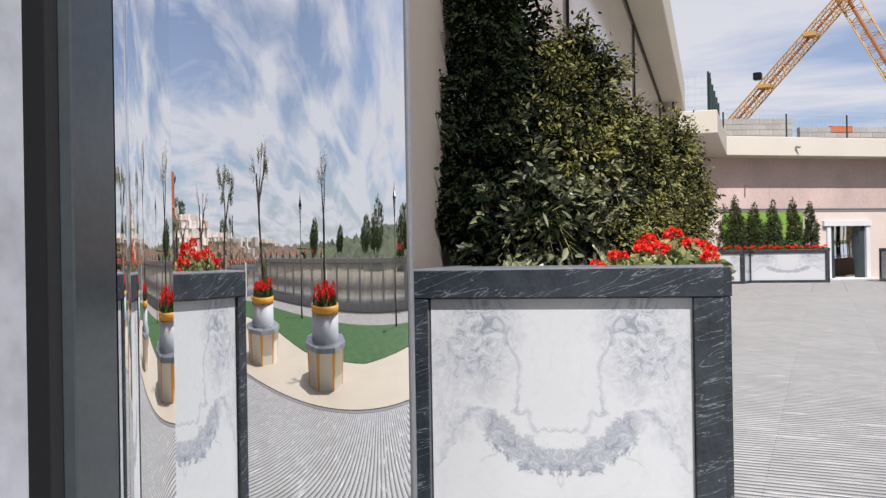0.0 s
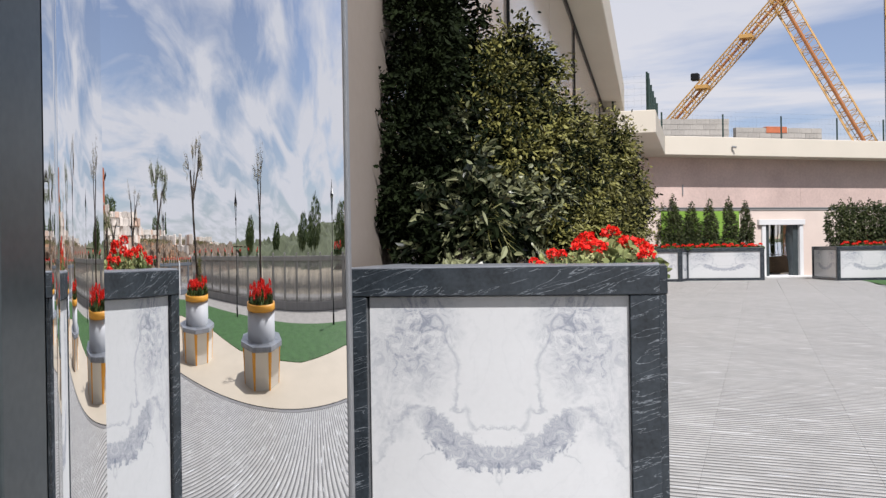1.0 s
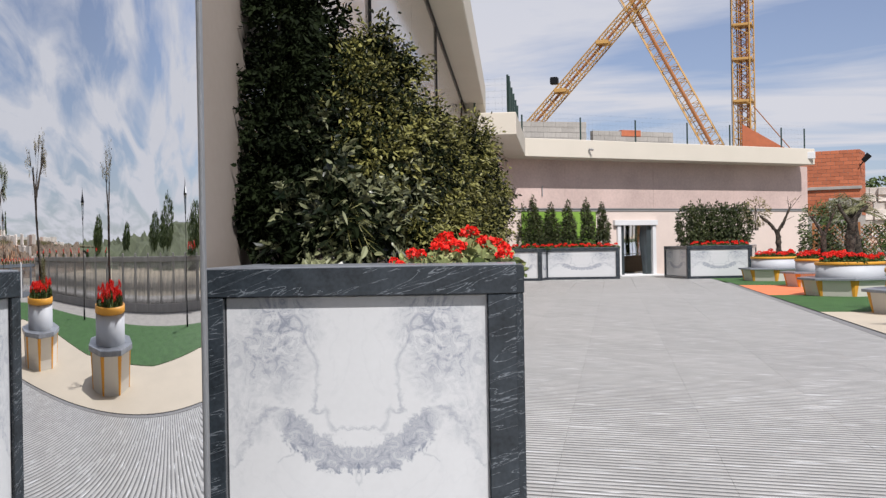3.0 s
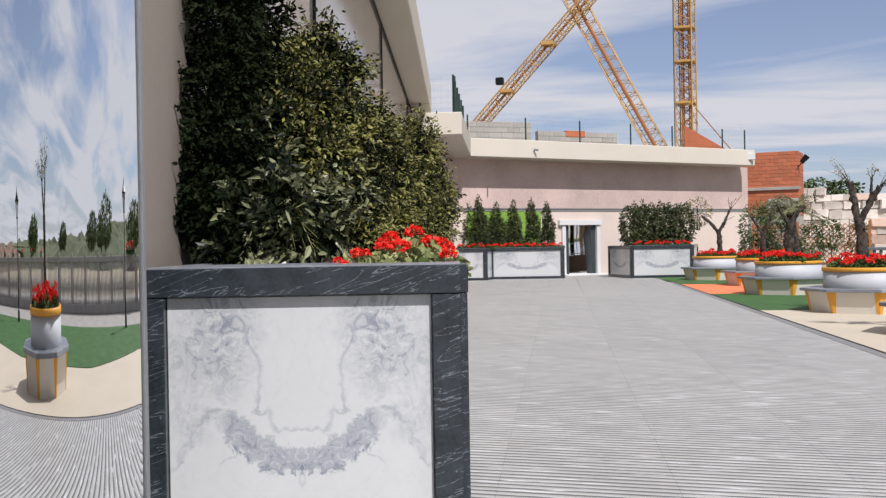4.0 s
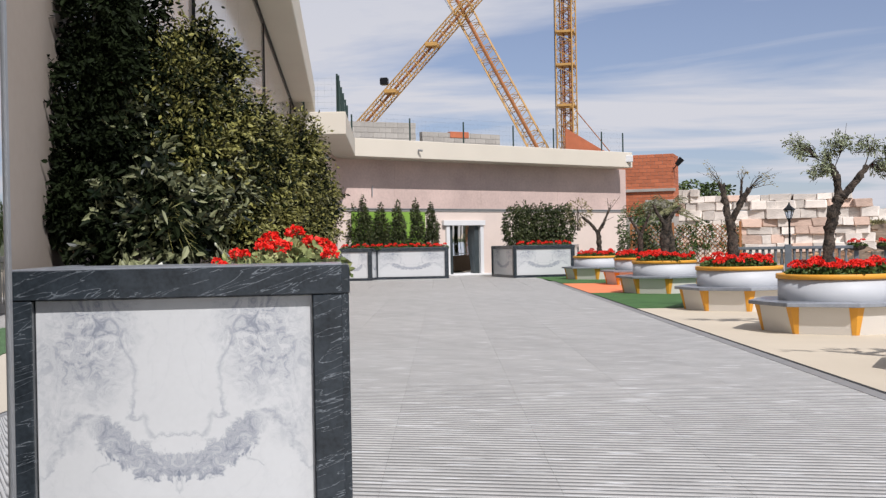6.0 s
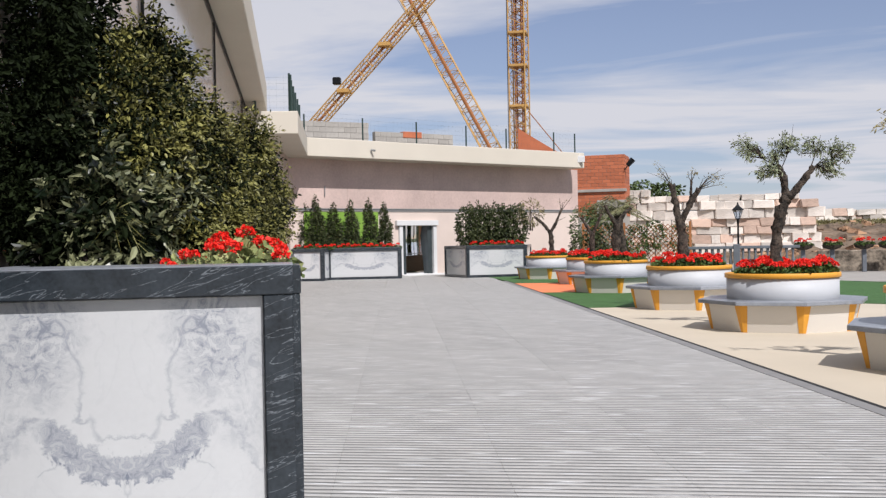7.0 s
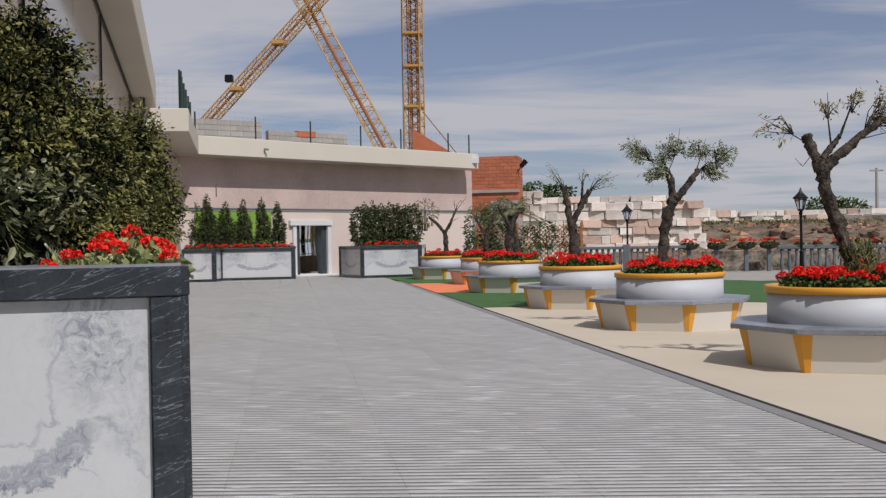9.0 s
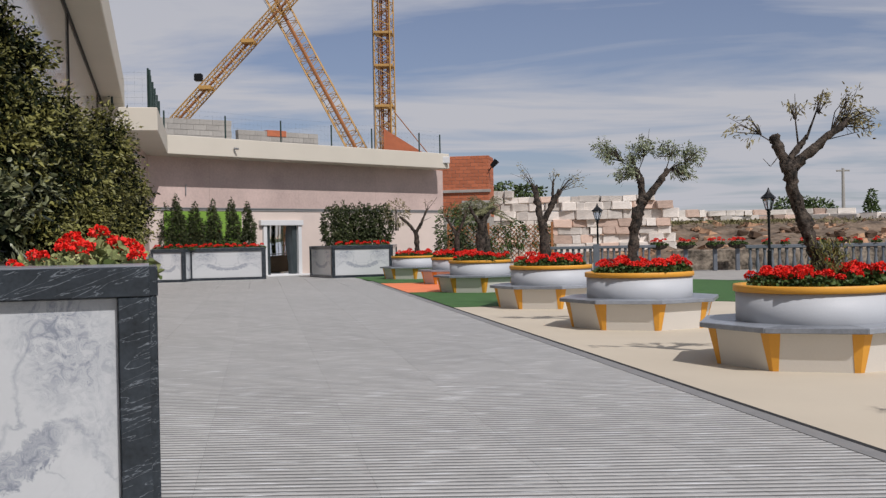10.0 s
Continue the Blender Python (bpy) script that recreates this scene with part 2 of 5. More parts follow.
def paving_mat():
    """Grey ribbed limestone: ribs across, groove shade put into the colour, pale shell flecks."""
    m = mat("ribbed_limestone", (0.394, 0.385, 0.364), 0.5, var=0.22, scale=2.2, bump=0.08, fine=26, objrand=0.10)
    n, l = m.node_tree.nodes, m.node_tree.links
    b = n["Principled BSDF"]
    base = b.inputs["Base Color"].links[0].from_socket
    old = b.inputs["Normal"].links[0].from_node
    g = n.new("ShaderNodeNewGeometry")
    wv = n.new("ShaderNodeTexWave")
    wv.wave_type, wv.bands_direction, wv.wave_profile = "BANDS", "Y", "SIN"
    wv.inputs["Scale"].default_value = 3.9
    wv.inputs["Distortion"].default_value = 0.0
    l.new(g.outputs["Position"], wv.inputs["Vector"])
    bp = n.new("ShaderNodeBump")
    bp.inputs["Strength"].default_value, bp.inputs["Distance"].default_value = 0.55, 0.012
    l.new(wv.outputs["Fac"], bp.inputs["Height"])
    l.new(old.outputs[0], bp.inputs["Normal"])
    l.new(bp.outputs[0], b.inputs["Normal"])
    # base colour multiplied down in the wave's troughs, painting shade between ribs
    groove_shade = n.new("ShaderNodeMapRange")
    groove_shade.inputs["From Min"].default_value, groove_shade.inputs["From Max"].default_value = 0.0, 0.45
    groove_shade.inputs["To Min"].default_value, groove_shade.inputs["To Max"].default_value = 0.24, 1.14
    l.new(wv.outputs["Fac"], groove_shade.inputs["Value"])
    mp = n.new("ShaderNodeMapping")
    mp.inputs["Scale"].default_value = (1.5, 17.0, 1)
    mp.inputs["Rotation"].default_value = (0, 0, 0.05)
    l.new(g.outputs["Position"], mp.inputs[0])
    vo = n.new("ShaderNodeTexNoise")
    vo.inputs["Scale"].default_value, vo.inputs["Detail"].default_value = 1.7, 4
    l.new(mp.outputs[0], vo.inputs["Vector"])
    fl = n.new("ShaderNodeMapRange")
    fl.inputs["From Min"].default_value, fl.inputs["From Max"].default_value, fl.inputs["To Max"].default_value = 0.60, 0.68, 1.0
    l.new(vo.outputs["Fac"], fl.inputs["Value"])
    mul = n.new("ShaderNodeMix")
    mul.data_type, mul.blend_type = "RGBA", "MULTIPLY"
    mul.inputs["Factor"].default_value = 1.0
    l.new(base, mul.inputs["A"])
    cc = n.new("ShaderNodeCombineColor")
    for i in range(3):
        l.new(groove_shade.outputs[0], cc.inputs[i])
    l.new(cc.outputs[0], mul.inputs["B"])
    mx = n.new("ShaderNodeMix")
    mx.data_type = "RGBA"
    l.new(fl.outputs[0], mx.inputs["Factor"])
    l.new(mul.outputs["Result"], mx.inputs["A"])
    mx.inputs["B"].default_value = (0.66, 0.665, 0.66, 1)
    l.new(mx.outputs["Result"], b.inputs["Base Color"])
    return m


M_WMARBLE, M_DMARBLE, M_PAVE = marble_white(), marble_dark(), paving_mat()
M_KERB = mat("grey_kerb_stone", (0.225, 0.220, 0.212), 0.5, var=0.2, scale=4)
# black for joints, and for the shaded side of the niche pilaster
M_GAP_SHADE = mat("black_joint_and_shade", (0.02, 0.02, 0.02), 0.8)
M_BEIGE = mat("beige_resin_floor", (0.535, 0.465, 0.36), 0.75, var=0.09, scale=0.7, bump=0.04, fine=90)
M_TURF = mat("green_turf", (0.055, 0.13, 0.035), 0.85, var=0.35, scale=2.0, bump=0.6, fine=160)
M_ORANGE = mat("orange_rubber_floor", (0.78, 0.22, 0.09), 0.75, var=0.12, scale=1.5)
M_EARTH = mat("dry_earth", (0.36, 0.30, 0.21), 0.9, var=0.3, scale=0.15, bump=0.6, fine=3)
M_WALL = mat("pink_stone_cladding", (0.515, 0.395, 0.352), 0.5, var=0.22, scale=0.8, bump=0.03, fine=12, island=0.12)
M_WALLGLOSS = mat("polished_beige_cladding", (0.50, 0.43, 0.37), 0.09, var=0.06, scale=0.8, bump=0.0, fine=20, spec=0.75)
M_CREAM = mat("cream_plaster", (0.555, 0.51, 0.43), 0.8, var=0.05, scale=0.8, bump=0.06, fine=50)
M_WHITE = mat("white_paint", (0.61, 0.61, 0.605), 0.55, var=0.05, scale=1.5, bump=0.05, fine=60)
M_OFFWHITE = mat("off_white_paint", (0.62, 0.585, 0.53), 0.6, var=0.05, scale=1.5, bump=0.05, fine=60)
M_OCHRE = mat("ochre_paint", (0.66, 0.31, 0.035), 0.5, var=0.09, scale=4, bump=0.05)
M_SLAB = mat("grey_marble_slab", (0.22, 0.235, 0.26), 0.3, var=0.35, scale=6, bump=0.03, objrand=0.3)
M_SOIL = mat("potting_soil", (0.06, 0.045, 0.03), 0.95, var=0.4, scale=12, bump=0.8)
M_RED = leaf_mat("red_petals", (0.62, 0.012, 0.008), (0.90, 0.035, 0.02), 0.5, 0.3)
M_GERLEAF = leaf_mat("geranium_leaf", (0.07, 0.10, 0.025), (0.38, 0.40, 0.17), 0.55, 0.3)
M_LAUREL = leaf_mat("laurel_leaf", (0.005, 0.011, 0.004), (0.215, 0.225, 0.115), 0.36, 0.5, 0.58)
# conifer leaves; also inner leaves of other shrubs, near-black for the shade there
M_YEW_SHADELEAF = leaf_mat("dark_conifer_and_shade_leaf", (0.002, 0.004, 0.0015), (0.012, 0.018, 0.006), 0.7, 0.08)
M_PRIVET = leaf_mat("yellow_green_leaf", (0.005, 0.009, 0.002), (0.225, 0.215, 0.062), 0.46, 0.3, 0.55)
M_CYPRESS = leaf_mat("cypress_leaf", (0.012, 0.021, 0.007), (0.068, 0.082, 0.029), 0.55, 0.3)
M_PALM = leaf_mat("palm_frond", (0.05, 0.055, 0.025), (0.26, 0.25, 0.13), 0.6, 0.25)
M_OLIVE = leaf_mat("olive_leaf", (0.06, 0.075, 0.035), (0.27, 0.30, 0.18), 0.5, 0.4)
M_DRYLEAF = leaf_mat("dry_leaf", (0.09, 0.07, 0.035), (0.30, 0.26, 0.13), 0.6, 0.3)
M_BARK = mat("grey_bark", (0.050, 0.038, 0.029), 0.9, var=0.85, scale=11, bump=1.0, fine=38)
for el, at in zip(M_BARK.node_tree.nodes["Color Ramp"].color_ramp.elements, (0.40, 0.62)):
    el.position = at
M_BRICK = mat("orange_brick", (0.42, 0.13, 0.06), 0.8, var=0.22, scale=2, bump=0.2, fine=25, objrand=0.3)
M_CONC = mat("grey_concrete", (0.34, 0.32, 0.29), 0.9, var=0.2, scale=1.5, bump=0.3, objrand=0.25)
M_STONE = mat("quarried_limestone", (0.66, 0.60, 0.535), 0.8, var=0.28, scale=1.6, bump=0.5, fine=8, objrand=0.5)
M_PINKSTONE = mat("pink_limestone", (0.50, 0.365, 0.29), 0.85, var=0.35, scale=1.6, bump=0.5, fine=8, objrand=0.6)
M_RUSTROCK = mat("rusty_rock", (0.27, 0.16, 0.095), 0.9, var=0.7, scale=1.4, bump=0.9, fine=6, objrand=0.7)
M_ROCK = mat("brown_rock", (0.155, 0.112, 0.077), 0.9, var=0.55, scale=0.9, bump=0.9, fine=4)
for rocky in (M_ROCK, M_RUSTROCK):
    for el, at in zip(rocky.node_tree.nodes["Color Ramp"].color_ramp.elements, (0.38, 0.64)):
        el.position = at
M_MASONRY = mat("rough_masonry", (0.235, 0.195, 0.150), 0.95, var=0.75, scale=2.4, bump=1.0, fine=9)
for el, at in zip(M_MASONRY.node_tree.nodes["Color Ramp"].color_ramp.elements, (0.38, 0.62)):
    el.position = at
M_SCRUB = mat("dry_scrub", (0.12, 0.11, 0.055), 0.95, var=0.45, scale=0.5, bump=0.8, fine=5)
M_IRON = mat("black_iron", (0.012, 0.013, 0.014), 0.4, metal=0.6, var=0.3, scale=8)
M_FENCE = mat("dark_green_steel", (0.02, 0.04, 0.035), 0.5, var=0.3, scale=8)
M_CRANE = mat("yellow_crane_paint", (0.42, 0.245, 0.075), 0.55, var=0.22, scale=1.0, bump=0.05)
M_RUST = mat("rusty_steel", (0.30, 0.12, 0.04), 0.7, var=0.3, scale=2)
M_BLUEGREY = mat("grey_blue_stone", (0.125, 0.138, 0.158), 0.6, var=0.25, scale=4, bump=0.1)
M_DRUM = mat("white_drum_paint", (0.46, 0.472, 0.49), 0.55, var=0.05, scale=1.5, bump=0.05, fine=60)
# veined marble of the entrance wall, its shade put into a greyer base
M_SHADEMARBLE = mat("shaded_grey_marble", (0.40, 0.41, 0.44), 0.25, var=0.35, scale=4.5, bump=0.0, fine=16)
M_LOWWALL = mat("cream_pink_cladding", (0.62, 0.52, 0.455), 0.5, var=0.08, scale=1.2, bump=0.03, fine=25)
M_DRYGRASS = leaf_mat("dry_grass_blade", (0.05, 0.055, 0.02), (0.22, 0.19, 0.09), 0.8, 0.2)
M_BENCHLEAF = leaf_mat("dark_geranium_leaf", (0.014, 0.034, 0.008), (0.08, 0.125, 0.03), 0.55, 0.3)
M_GREENWALL = mat("lime_green_panel", (0.20, 0.35, 0.05), 0.6, var=0.15, scale=2)
M_DARKSTONE = mat("dark_polished_stone", (0.045, 0.055, 0.058), 0.22, var=0.25, scale=3, bump=0.0)
M_GREYSTEEL = mat("grey_steel", (0.35, 0.36, 0.37), 0.4, metal=0.7, var=0.1, scale=5)
M_LAMPGLASS = mat("lamp_glass", (0.85, 0.88, 0.90), 0.05, var=0.05, scale=4, bump=0)
M_LAMPGLASS.node_tree.nodes["Principled BSDF"].inputs["Transmission Weight"].default_value = 0.85
M_MIRROR = mat("mirror_steel", (0.86, 0.87, 0.88), 0.012, metal=1.0, var=0.02, scale=2, bump=0.0)
M_TREEFAR = leaf_mat("far_tree_leaf", (0.03, 0.05, 0.02), (0.12, 0.16, 0.06), 0.7, 0.2)
M_HILL = mat("wooded_hill", (0.10, 0.115, 0.06), 0.95, var=0.5, scale=0.08, bump=0.8, fine=0.6)

# ---- building helpers ----


def mesh_of(bm, name, smooth=False):
    me = bpy.data.meshes.new(name)
    bm.to_mesh(me)
    bm.free()
    if smooth:
        for p in me.polygons:
            p.use_smooth = smooth != "side" or abs(p.normal.z) < 0.5
    return me


def part(name, bm, material, parent=None, label="", smooth=False):
    """One mesh object out of a bmesh (or a ready mesh), under its thing."""
    me = bm if isinstance(bm, bpy.types.Mesh) else mesh_of(bm, name, smooth)
    if not me.materials:
        me.materials.append(material)
    ob = new(name, me)
    if parent is not None:
        ob.parent = parent
    return tagged(ob, label)


def thing(name, label, category, m=None, group="", kind=""):
    ob = new(name)
    if m is not None:
        ob.matrix_basis = m
    ob.empty_display_size = 0.1
    return tagged(ob, label, category, group, kind)


def box(x0, x1, y0, y1, z0, z1, bevel=0.0, bm=None):
    own = bm is None
    if own:
        bm = bmesh.new()
    vs = [bm.verts.new((x, y, z)) for z in (z0, z1) for y in (y0, y1) for x in (x0, x1)]
    for f in ((0, 2, 3, 1), (4, 5, 7, 6), (0, 1, 5, 4), (2, 6, 7, 3), (0, 4, 6, 2), (1, 3, 7, 5)):
        bm.faces.new([vs[i] for i in f])
    if bevel and own:
        bmesh.ops.bevel(bm, geom=bm.edges[:], offset=bevel, segments=1, affect="EDGES")
    return bm


def prism(outline, z0, z1, bevel=0.0, bm=None):
    """An upright prism on a plan outline, counter-clockwise."""
    own = bm is None
    if own:
        bm = bmesh.new()
    lo = [bm.verts.new((x, y, z0)) for x, y in outline]
    hi = [bm.verts.new((x, y, z1)) for x, y in outline]
    k = len(outline)
    bm.faces.new(lo[::-1])
    bm.faces.new(hi)
    for i in range(k):
        bm.faces.new((lo[i], lo[(i + 1) % k], hi[(i + 1) % k], hi[i]))
    if bevel and own:
        bmesh.ops.bevel(bm, geom=[e for e in bm.edges], offset=bevel, segments=1, affect="EDGES")
    return bm


def wall_between(a, b, thick, z0, z1, bevel=0.0, bm=None):
    """A slab from plan point a to b whose face lies on the line and whose body lies to its left."""
    a, b = Vector(a), Vector(b)
    d = (b - a).normalized()
    n = Vector((-d.y, d.x)) * thick
    return prism([a, b, b + n, a + n], z0, z1, bevel, bm) if thick > 0 else prism([a, a + n, b + n, b], z0, z1, bevel, bm)


def tube(path, radii, seg=8, bm=None, cap=True):
    """A tapered round tube along a path of points."""
    if bm is None:
        bm = bmesh.new()
    rings = []
    path = [Vector(p) for p in path]
    for i, p in enumerate(path):
        d = (path[min(i + 1, len(path) - 1)] - path[max(i - 1, 0)]).normalized()
        s = d.cross(Vector((0.31, 0.95, 0.1)) if abs(d.z) > 0.5 else Vector((0, 0, 1))).normalized()
        t = d.cross(s)
        r = radii[i] if hasattr(radii, "__len__") else radii
        rings.append([bm.verts.new(p + s * (r * math.cos(2 * math.pi * k / seg)) + t * (r * math.sin(2 * math.pi * k / seg))) for k in range(seg)])
    for a, b in zip(rings, rings[1:]):
        for k in range(seg):
            bm.faces.new((a[k], a[(k + 1) % seg], b[(k + 1) % seg], b[k]))
    if cap:
        bm.faces.new(rings[0][::-1])
        bm.faces.new(rings[-1])
    return bm


def lathe(profile, seg=24, bm=None, centre=(0, 0)):
    """A turned solid from (radius, height) pairs, from the foot up."""
    if bm is None:
        bm = bmesh.new()
    rings = [[bm.verts.new((centre[0] + r * math.cos(2 * math.pi * k / seg), centre[1] + r * math.sin(2 * math.pi * k / seg), z)) for k in range(seg)] for r, z in profile]
    for a, b in zip(rings, rings[1:]):
        for k in range(seg):
            bm.faces.new((a[k], a[(k + 1) % seg], b[(k + 1) % seg], b[k]))
    bm.faces.new(rings[0][::-1])
    bm.faces.new(rings[-1])
    return bm


def leaves(name, centres, outward, length, width, material, rng, droop=0.25, jitter=0.35):
    """Many small pointed leaves, each of two halves folded along its rib."""
    k = len(centres)
    out = outward + rng.normal(0, 0.55, (k, 3))
    out /= np.linalg.norm(out, axis=1)[:, None] + 1e-9
    side = np.cross(out, rng.normal(0, 1, (k, 3)))
    side /= np.linalg.norm(side, axis=1)[:, None] + 1e-9
    nrm = np.cross(out, side)
    ln = length * (1 + rng.uniform(-jitter, jitter, k))[:, None]
    wd = width * (1 + rng.uniform(-jitter, jitter, k))[:, None]
    tip = centres + out * ln
    tip[:, 2] -= droop * ln[:, 0]
    tip_way = tip - centres
    lift = nrm * wd * 0.16
    v = np.stack([centres, centres + tip_way * 0.30 + side * wd * 0.46 + lift, centres + tip_way * 0.68 + side * wd * 0.40 + lift, tip,
                  centres + tip_way * 0.68 - side * wd * 0.40 + lift, centres + tip_way * 0.30 - side * wd * 0.46 + lift], 1).reshape(-1, 3)
    i = np.arange(k)[:, None] * 6
    f = np.concatenate([i + np.array([[0, 1, 2, 3]]), i + np.array([[0, 3, 4, 5]])], 0)
    me = bpy.data.meshes.new(name)
    me.from_pydata(v.tolist(), [], f.tolist())
    me.materials.append(material)
    return me


def crown_points(rng, lobes, count, shell=0.55, clump=0.0):
    """Points and outward ways over the shells of several lobes (x, y, z, rx, ry, rz); with clump, gathered into small sprays."""
    lb = np.array(lobes, float)
    wgt = (lb[:, 3] * lb[:, 5]) ** 1.0
    k = count if not clump else max(8, count // 26)
    pick = rng.choice(len(lb), k, p=wgt / wgt.sum())
    d = rng.normal(0, 1, (k, 3))
    d /= np.linalg.norm(d, axis=1)[:, None]
    r = shell + (1 - shell) * rng.uniform(0, 1, k) ** 0.6
    bumpy = 1 + 0.16 * np.sin(d[:, 0] * 7 + pick) * np.sin(d[:, 2] * 8 + d[:, 1] * 5)
    if clump:
        bumpy = bumpy * rng.uniform(0.86, 1.16, k)
    p = lb[pick, :3] + d * lb[pick, 3:] * (r * bumpy)[:, None]
    if clump:
        # each spray runs outward and up from its foot
        way = d * 0.8 + rng.normal(0, 0.45, (k, 3)) + np.array([[0.1, -0.15, 0.35]])
        way /= np.linalg.norm(way, axis=1)[:, None]
        idx = np.repeat(np.arange(k), 26)
        f = rng.uniform(-0.6, 1.0, len(idx))
        p = p[idx] + way[idx] * (f * clump)[:, None] + rng.normal(0, clump * 0.22, (len(idx), 3))
        d = way[idx] * 0.7 + d[idx] * 0.3
    return p, d

# ---- ground ----
U = Vector((-0.2807, 0.9598))          # the way the near facade runs
N = Vector((0.9598, 0.2807))           # out of that facade, towards the street
BASE = Vector((-2.64, 4.10))           # where the near facade meets the mirror's edge


def along(s, o=0.0):
    """A plan point s metres along the near facade and o metres out of it."""
    p = BASE + U * s + N * o
    return (p.x, p.y)


def sheet(name, outline, z0, z1, material, label, category):
    return tagged(part(name, prism(outline, z0, z1), material), label, category, kind="structure")


ground_bm = bmesh.new()
gv = [[ground_bm.verts.new((x, y, -0.10)) for x in (-900, -150, -30, 0, 30, 150, 900)] for y in (-900, -150, -30, 0, 60, 200, 1500)]
for r0, r1 in zip(gv, gv[1:]):
    for i in range(6):
        ground_bm.faces.new((r0[i], r0[i + 1], r1[i + 1], r1[i]))
tagged(part("ground", ground_bm, M_EARTH), "dry bare earth round the terrace", "ground", kind="structure")


def edge_x(y):
    """The street's edge beside the beige floor."""
    return 3.75 - 0.190 * y


EDGE = [(edge_x(y), y) for y in range(-14, 36, 2)]
road = tagged(part("pavement", prism([(-14, -14)] + EDGE + [(-4.2, 40), (-1.0, 52), (-14, 52)], -0.08, -0.035), M_KERB), "grey ribbed limestone street paving", "pavement", kind="structure")
tagged(part("kerb_strip", prism([(x - 0.18, y) for x, y in EDGE] + [(x - 0.045, y) for x, y in EDGE[::-1]], -0.06, 0.002), M_KERB), "smooth grey stone edging of the street", "kerb", kind="structure")
tagged(part("edge_joint", prism([(x - 0.043, y) for x, y in EDGE] + [(x + 0.004, y) for x, y in EDGE[::-1]], -0.05, 0.0035), M_GAP_SHADE), "black joint beside the stone edging", "joint", kind="structure")
sheet("beige_floor", EDGE[:18] + [(5.0, 20.5), (7.0, 19.0), (7.6, 14.0), (6.4, 9.0), (6.6, 4.0), (8.5, 0.0), (9, -14)][:], -0.08, 0.0, M_BEIGE, "smooth beige resin floor round the bench planters", "floor")
sheet("lawn", EDGE[17:21] + [(4.6, 26.6), (5.0, 33.5)] + [(12.0, 24.0), (13.0, 12.0), (13.2, -14.0), (9.02, -14), (8.52, 0.0), (6.62, 4.0), (6.42, 9.0), (7.62, 14.0), (7.02, 19.0), (5.0, 20.52)], -0.08, 0.008, M_TURF, "short green artificial turf lawn", "lawn")
sheet("orange_floor", EDGE[20:24] + [(3.9, 31.5), (3.9, 26.6)], -0.08, 0.004, M_ORANGE, "orange rubber play floor strip", "floor")
sheet("lawn_far", EDGE[23:] + [(-4.3, 40), (0, 42), (5, 40), (4.9, 33.6), (3.9, 31.52)], -0.08, 0.006, M_TURF, "short green turf beside the street", "lawn")
sheet("terrace_walk", [(12.02, 24.0), (5.0, 33.62), (5.02, 40), (0, 42.05), (-3.0, 43.5), (0, 54), (12, 54), (26, 30), (26, -14), (13.22, -14), (13.02, 12.0)], -0.08, -0.004, M_CONC, "pale grey terrace walk behind the lawn", "floor")

# ---- near building: facade, eave, entrance ----
facade = thing("near_building", "long building clad in polished beige stone under a cream eave", "building")
seams = (-0.3, 5.75, 10.4, 15.15, 20.2, 25.2, 29.0)
for s0, s1 in zip(seams, seams[1:]):
    part("wall_panel", wall_between(along(s0 + 0.012), along(s1 - 0.012), 0.25, -0.05, 2.72), M_WALLGLOSS, facade)
    part("wall_panel", wall_between(along(s0 + 0.012), along(s1 - 0.012), 0.25, 2.74, 5.56), M_WALLGLOSS, facade)
for sm in (5.75, 15.15, 25.2):
    part("joint_profile", prism([along(sm - 0.015, -0.05), along(sm - 0.015, 0.03), along(sm + 0.015, 0.03), along(sm + 0.015, -0.05)][::-1], -0.04, 5.52), M_GAP_SHADE, facade, "dark joint profile between wall panels")
part("soffit_joint", prism([along(-0.2, 0.003), along(-0.2, 0.035), along(28.95, 0.035), along(28.95, 0.003)][::-1], 5.53, 5.575), M_GAP_SHADE, facade, "dark joint under the eave")
part("wall_core", wall_between(along(-0.28, -0.06), along(29.0, -0.06), 0.5, -0.05, 5.56), M_GAP_SHADE, facade)
part("eave", prism([along(-9, -0.6), along(-9, 0.62), along(29.0, 0.62), along(29.0, -0.6)], 5.60, 6.46, 0.02), M_CREAM, facade, "cream plastered deep eave")
# the low eave swings out to meet the far building
EAVE_N, EAVE_F = Vector((-8.47, 29.67)), Vector((-10.25, 37.05))
EAVE_L = Vector((-0.972, -0.234))
part("wall_end", prism([EAVE_N + EAVE_L * 1.0 + Vector((-0.1, 0.5)), EAVE_F + EAVE_L * 1.0 + Vector((0, 1.2)), EAVE_F + EAVE_L * 3.4 + Vector((0, 1.2)), EAVE_N + EAVE_L * 3.4 + Vector((-0.1, 0.5))], -0.05, 4.60), M_WALL, facade, "pink stone end wall")
part("low_eave", prism([EAVE_N, EAVE_F, EAVE_F + EAVE_L * 3.4, EAVE_N + EAVE_L * 3.4], 4.60, 5.277, 0.02), M_CREAM, facade, "lower cream eave")

part("body", prism([along(-9, -0.75), along(28.9, -0.75), along(28.9, -9), along(-9, -9)], -0.05, 5.57), M_CREAM, facade)
part("roof", prism([along(-9, -0.602), along(29, -0.602), along(29, -9.1), along(-9, -9.1)], 5.58, 6.45), M_CONC, facade)

# ---- far building ----
FA, FB = Vector((-12.27, 36.24)), Vector((-0.72, 48.69))
FD = (FB - FA).normalized()
FN = Vector((FD.y, -FD.x))


def far(s, o=0.0):
    p = FA + FD * s + FN * o
    return (p.x, p.y)


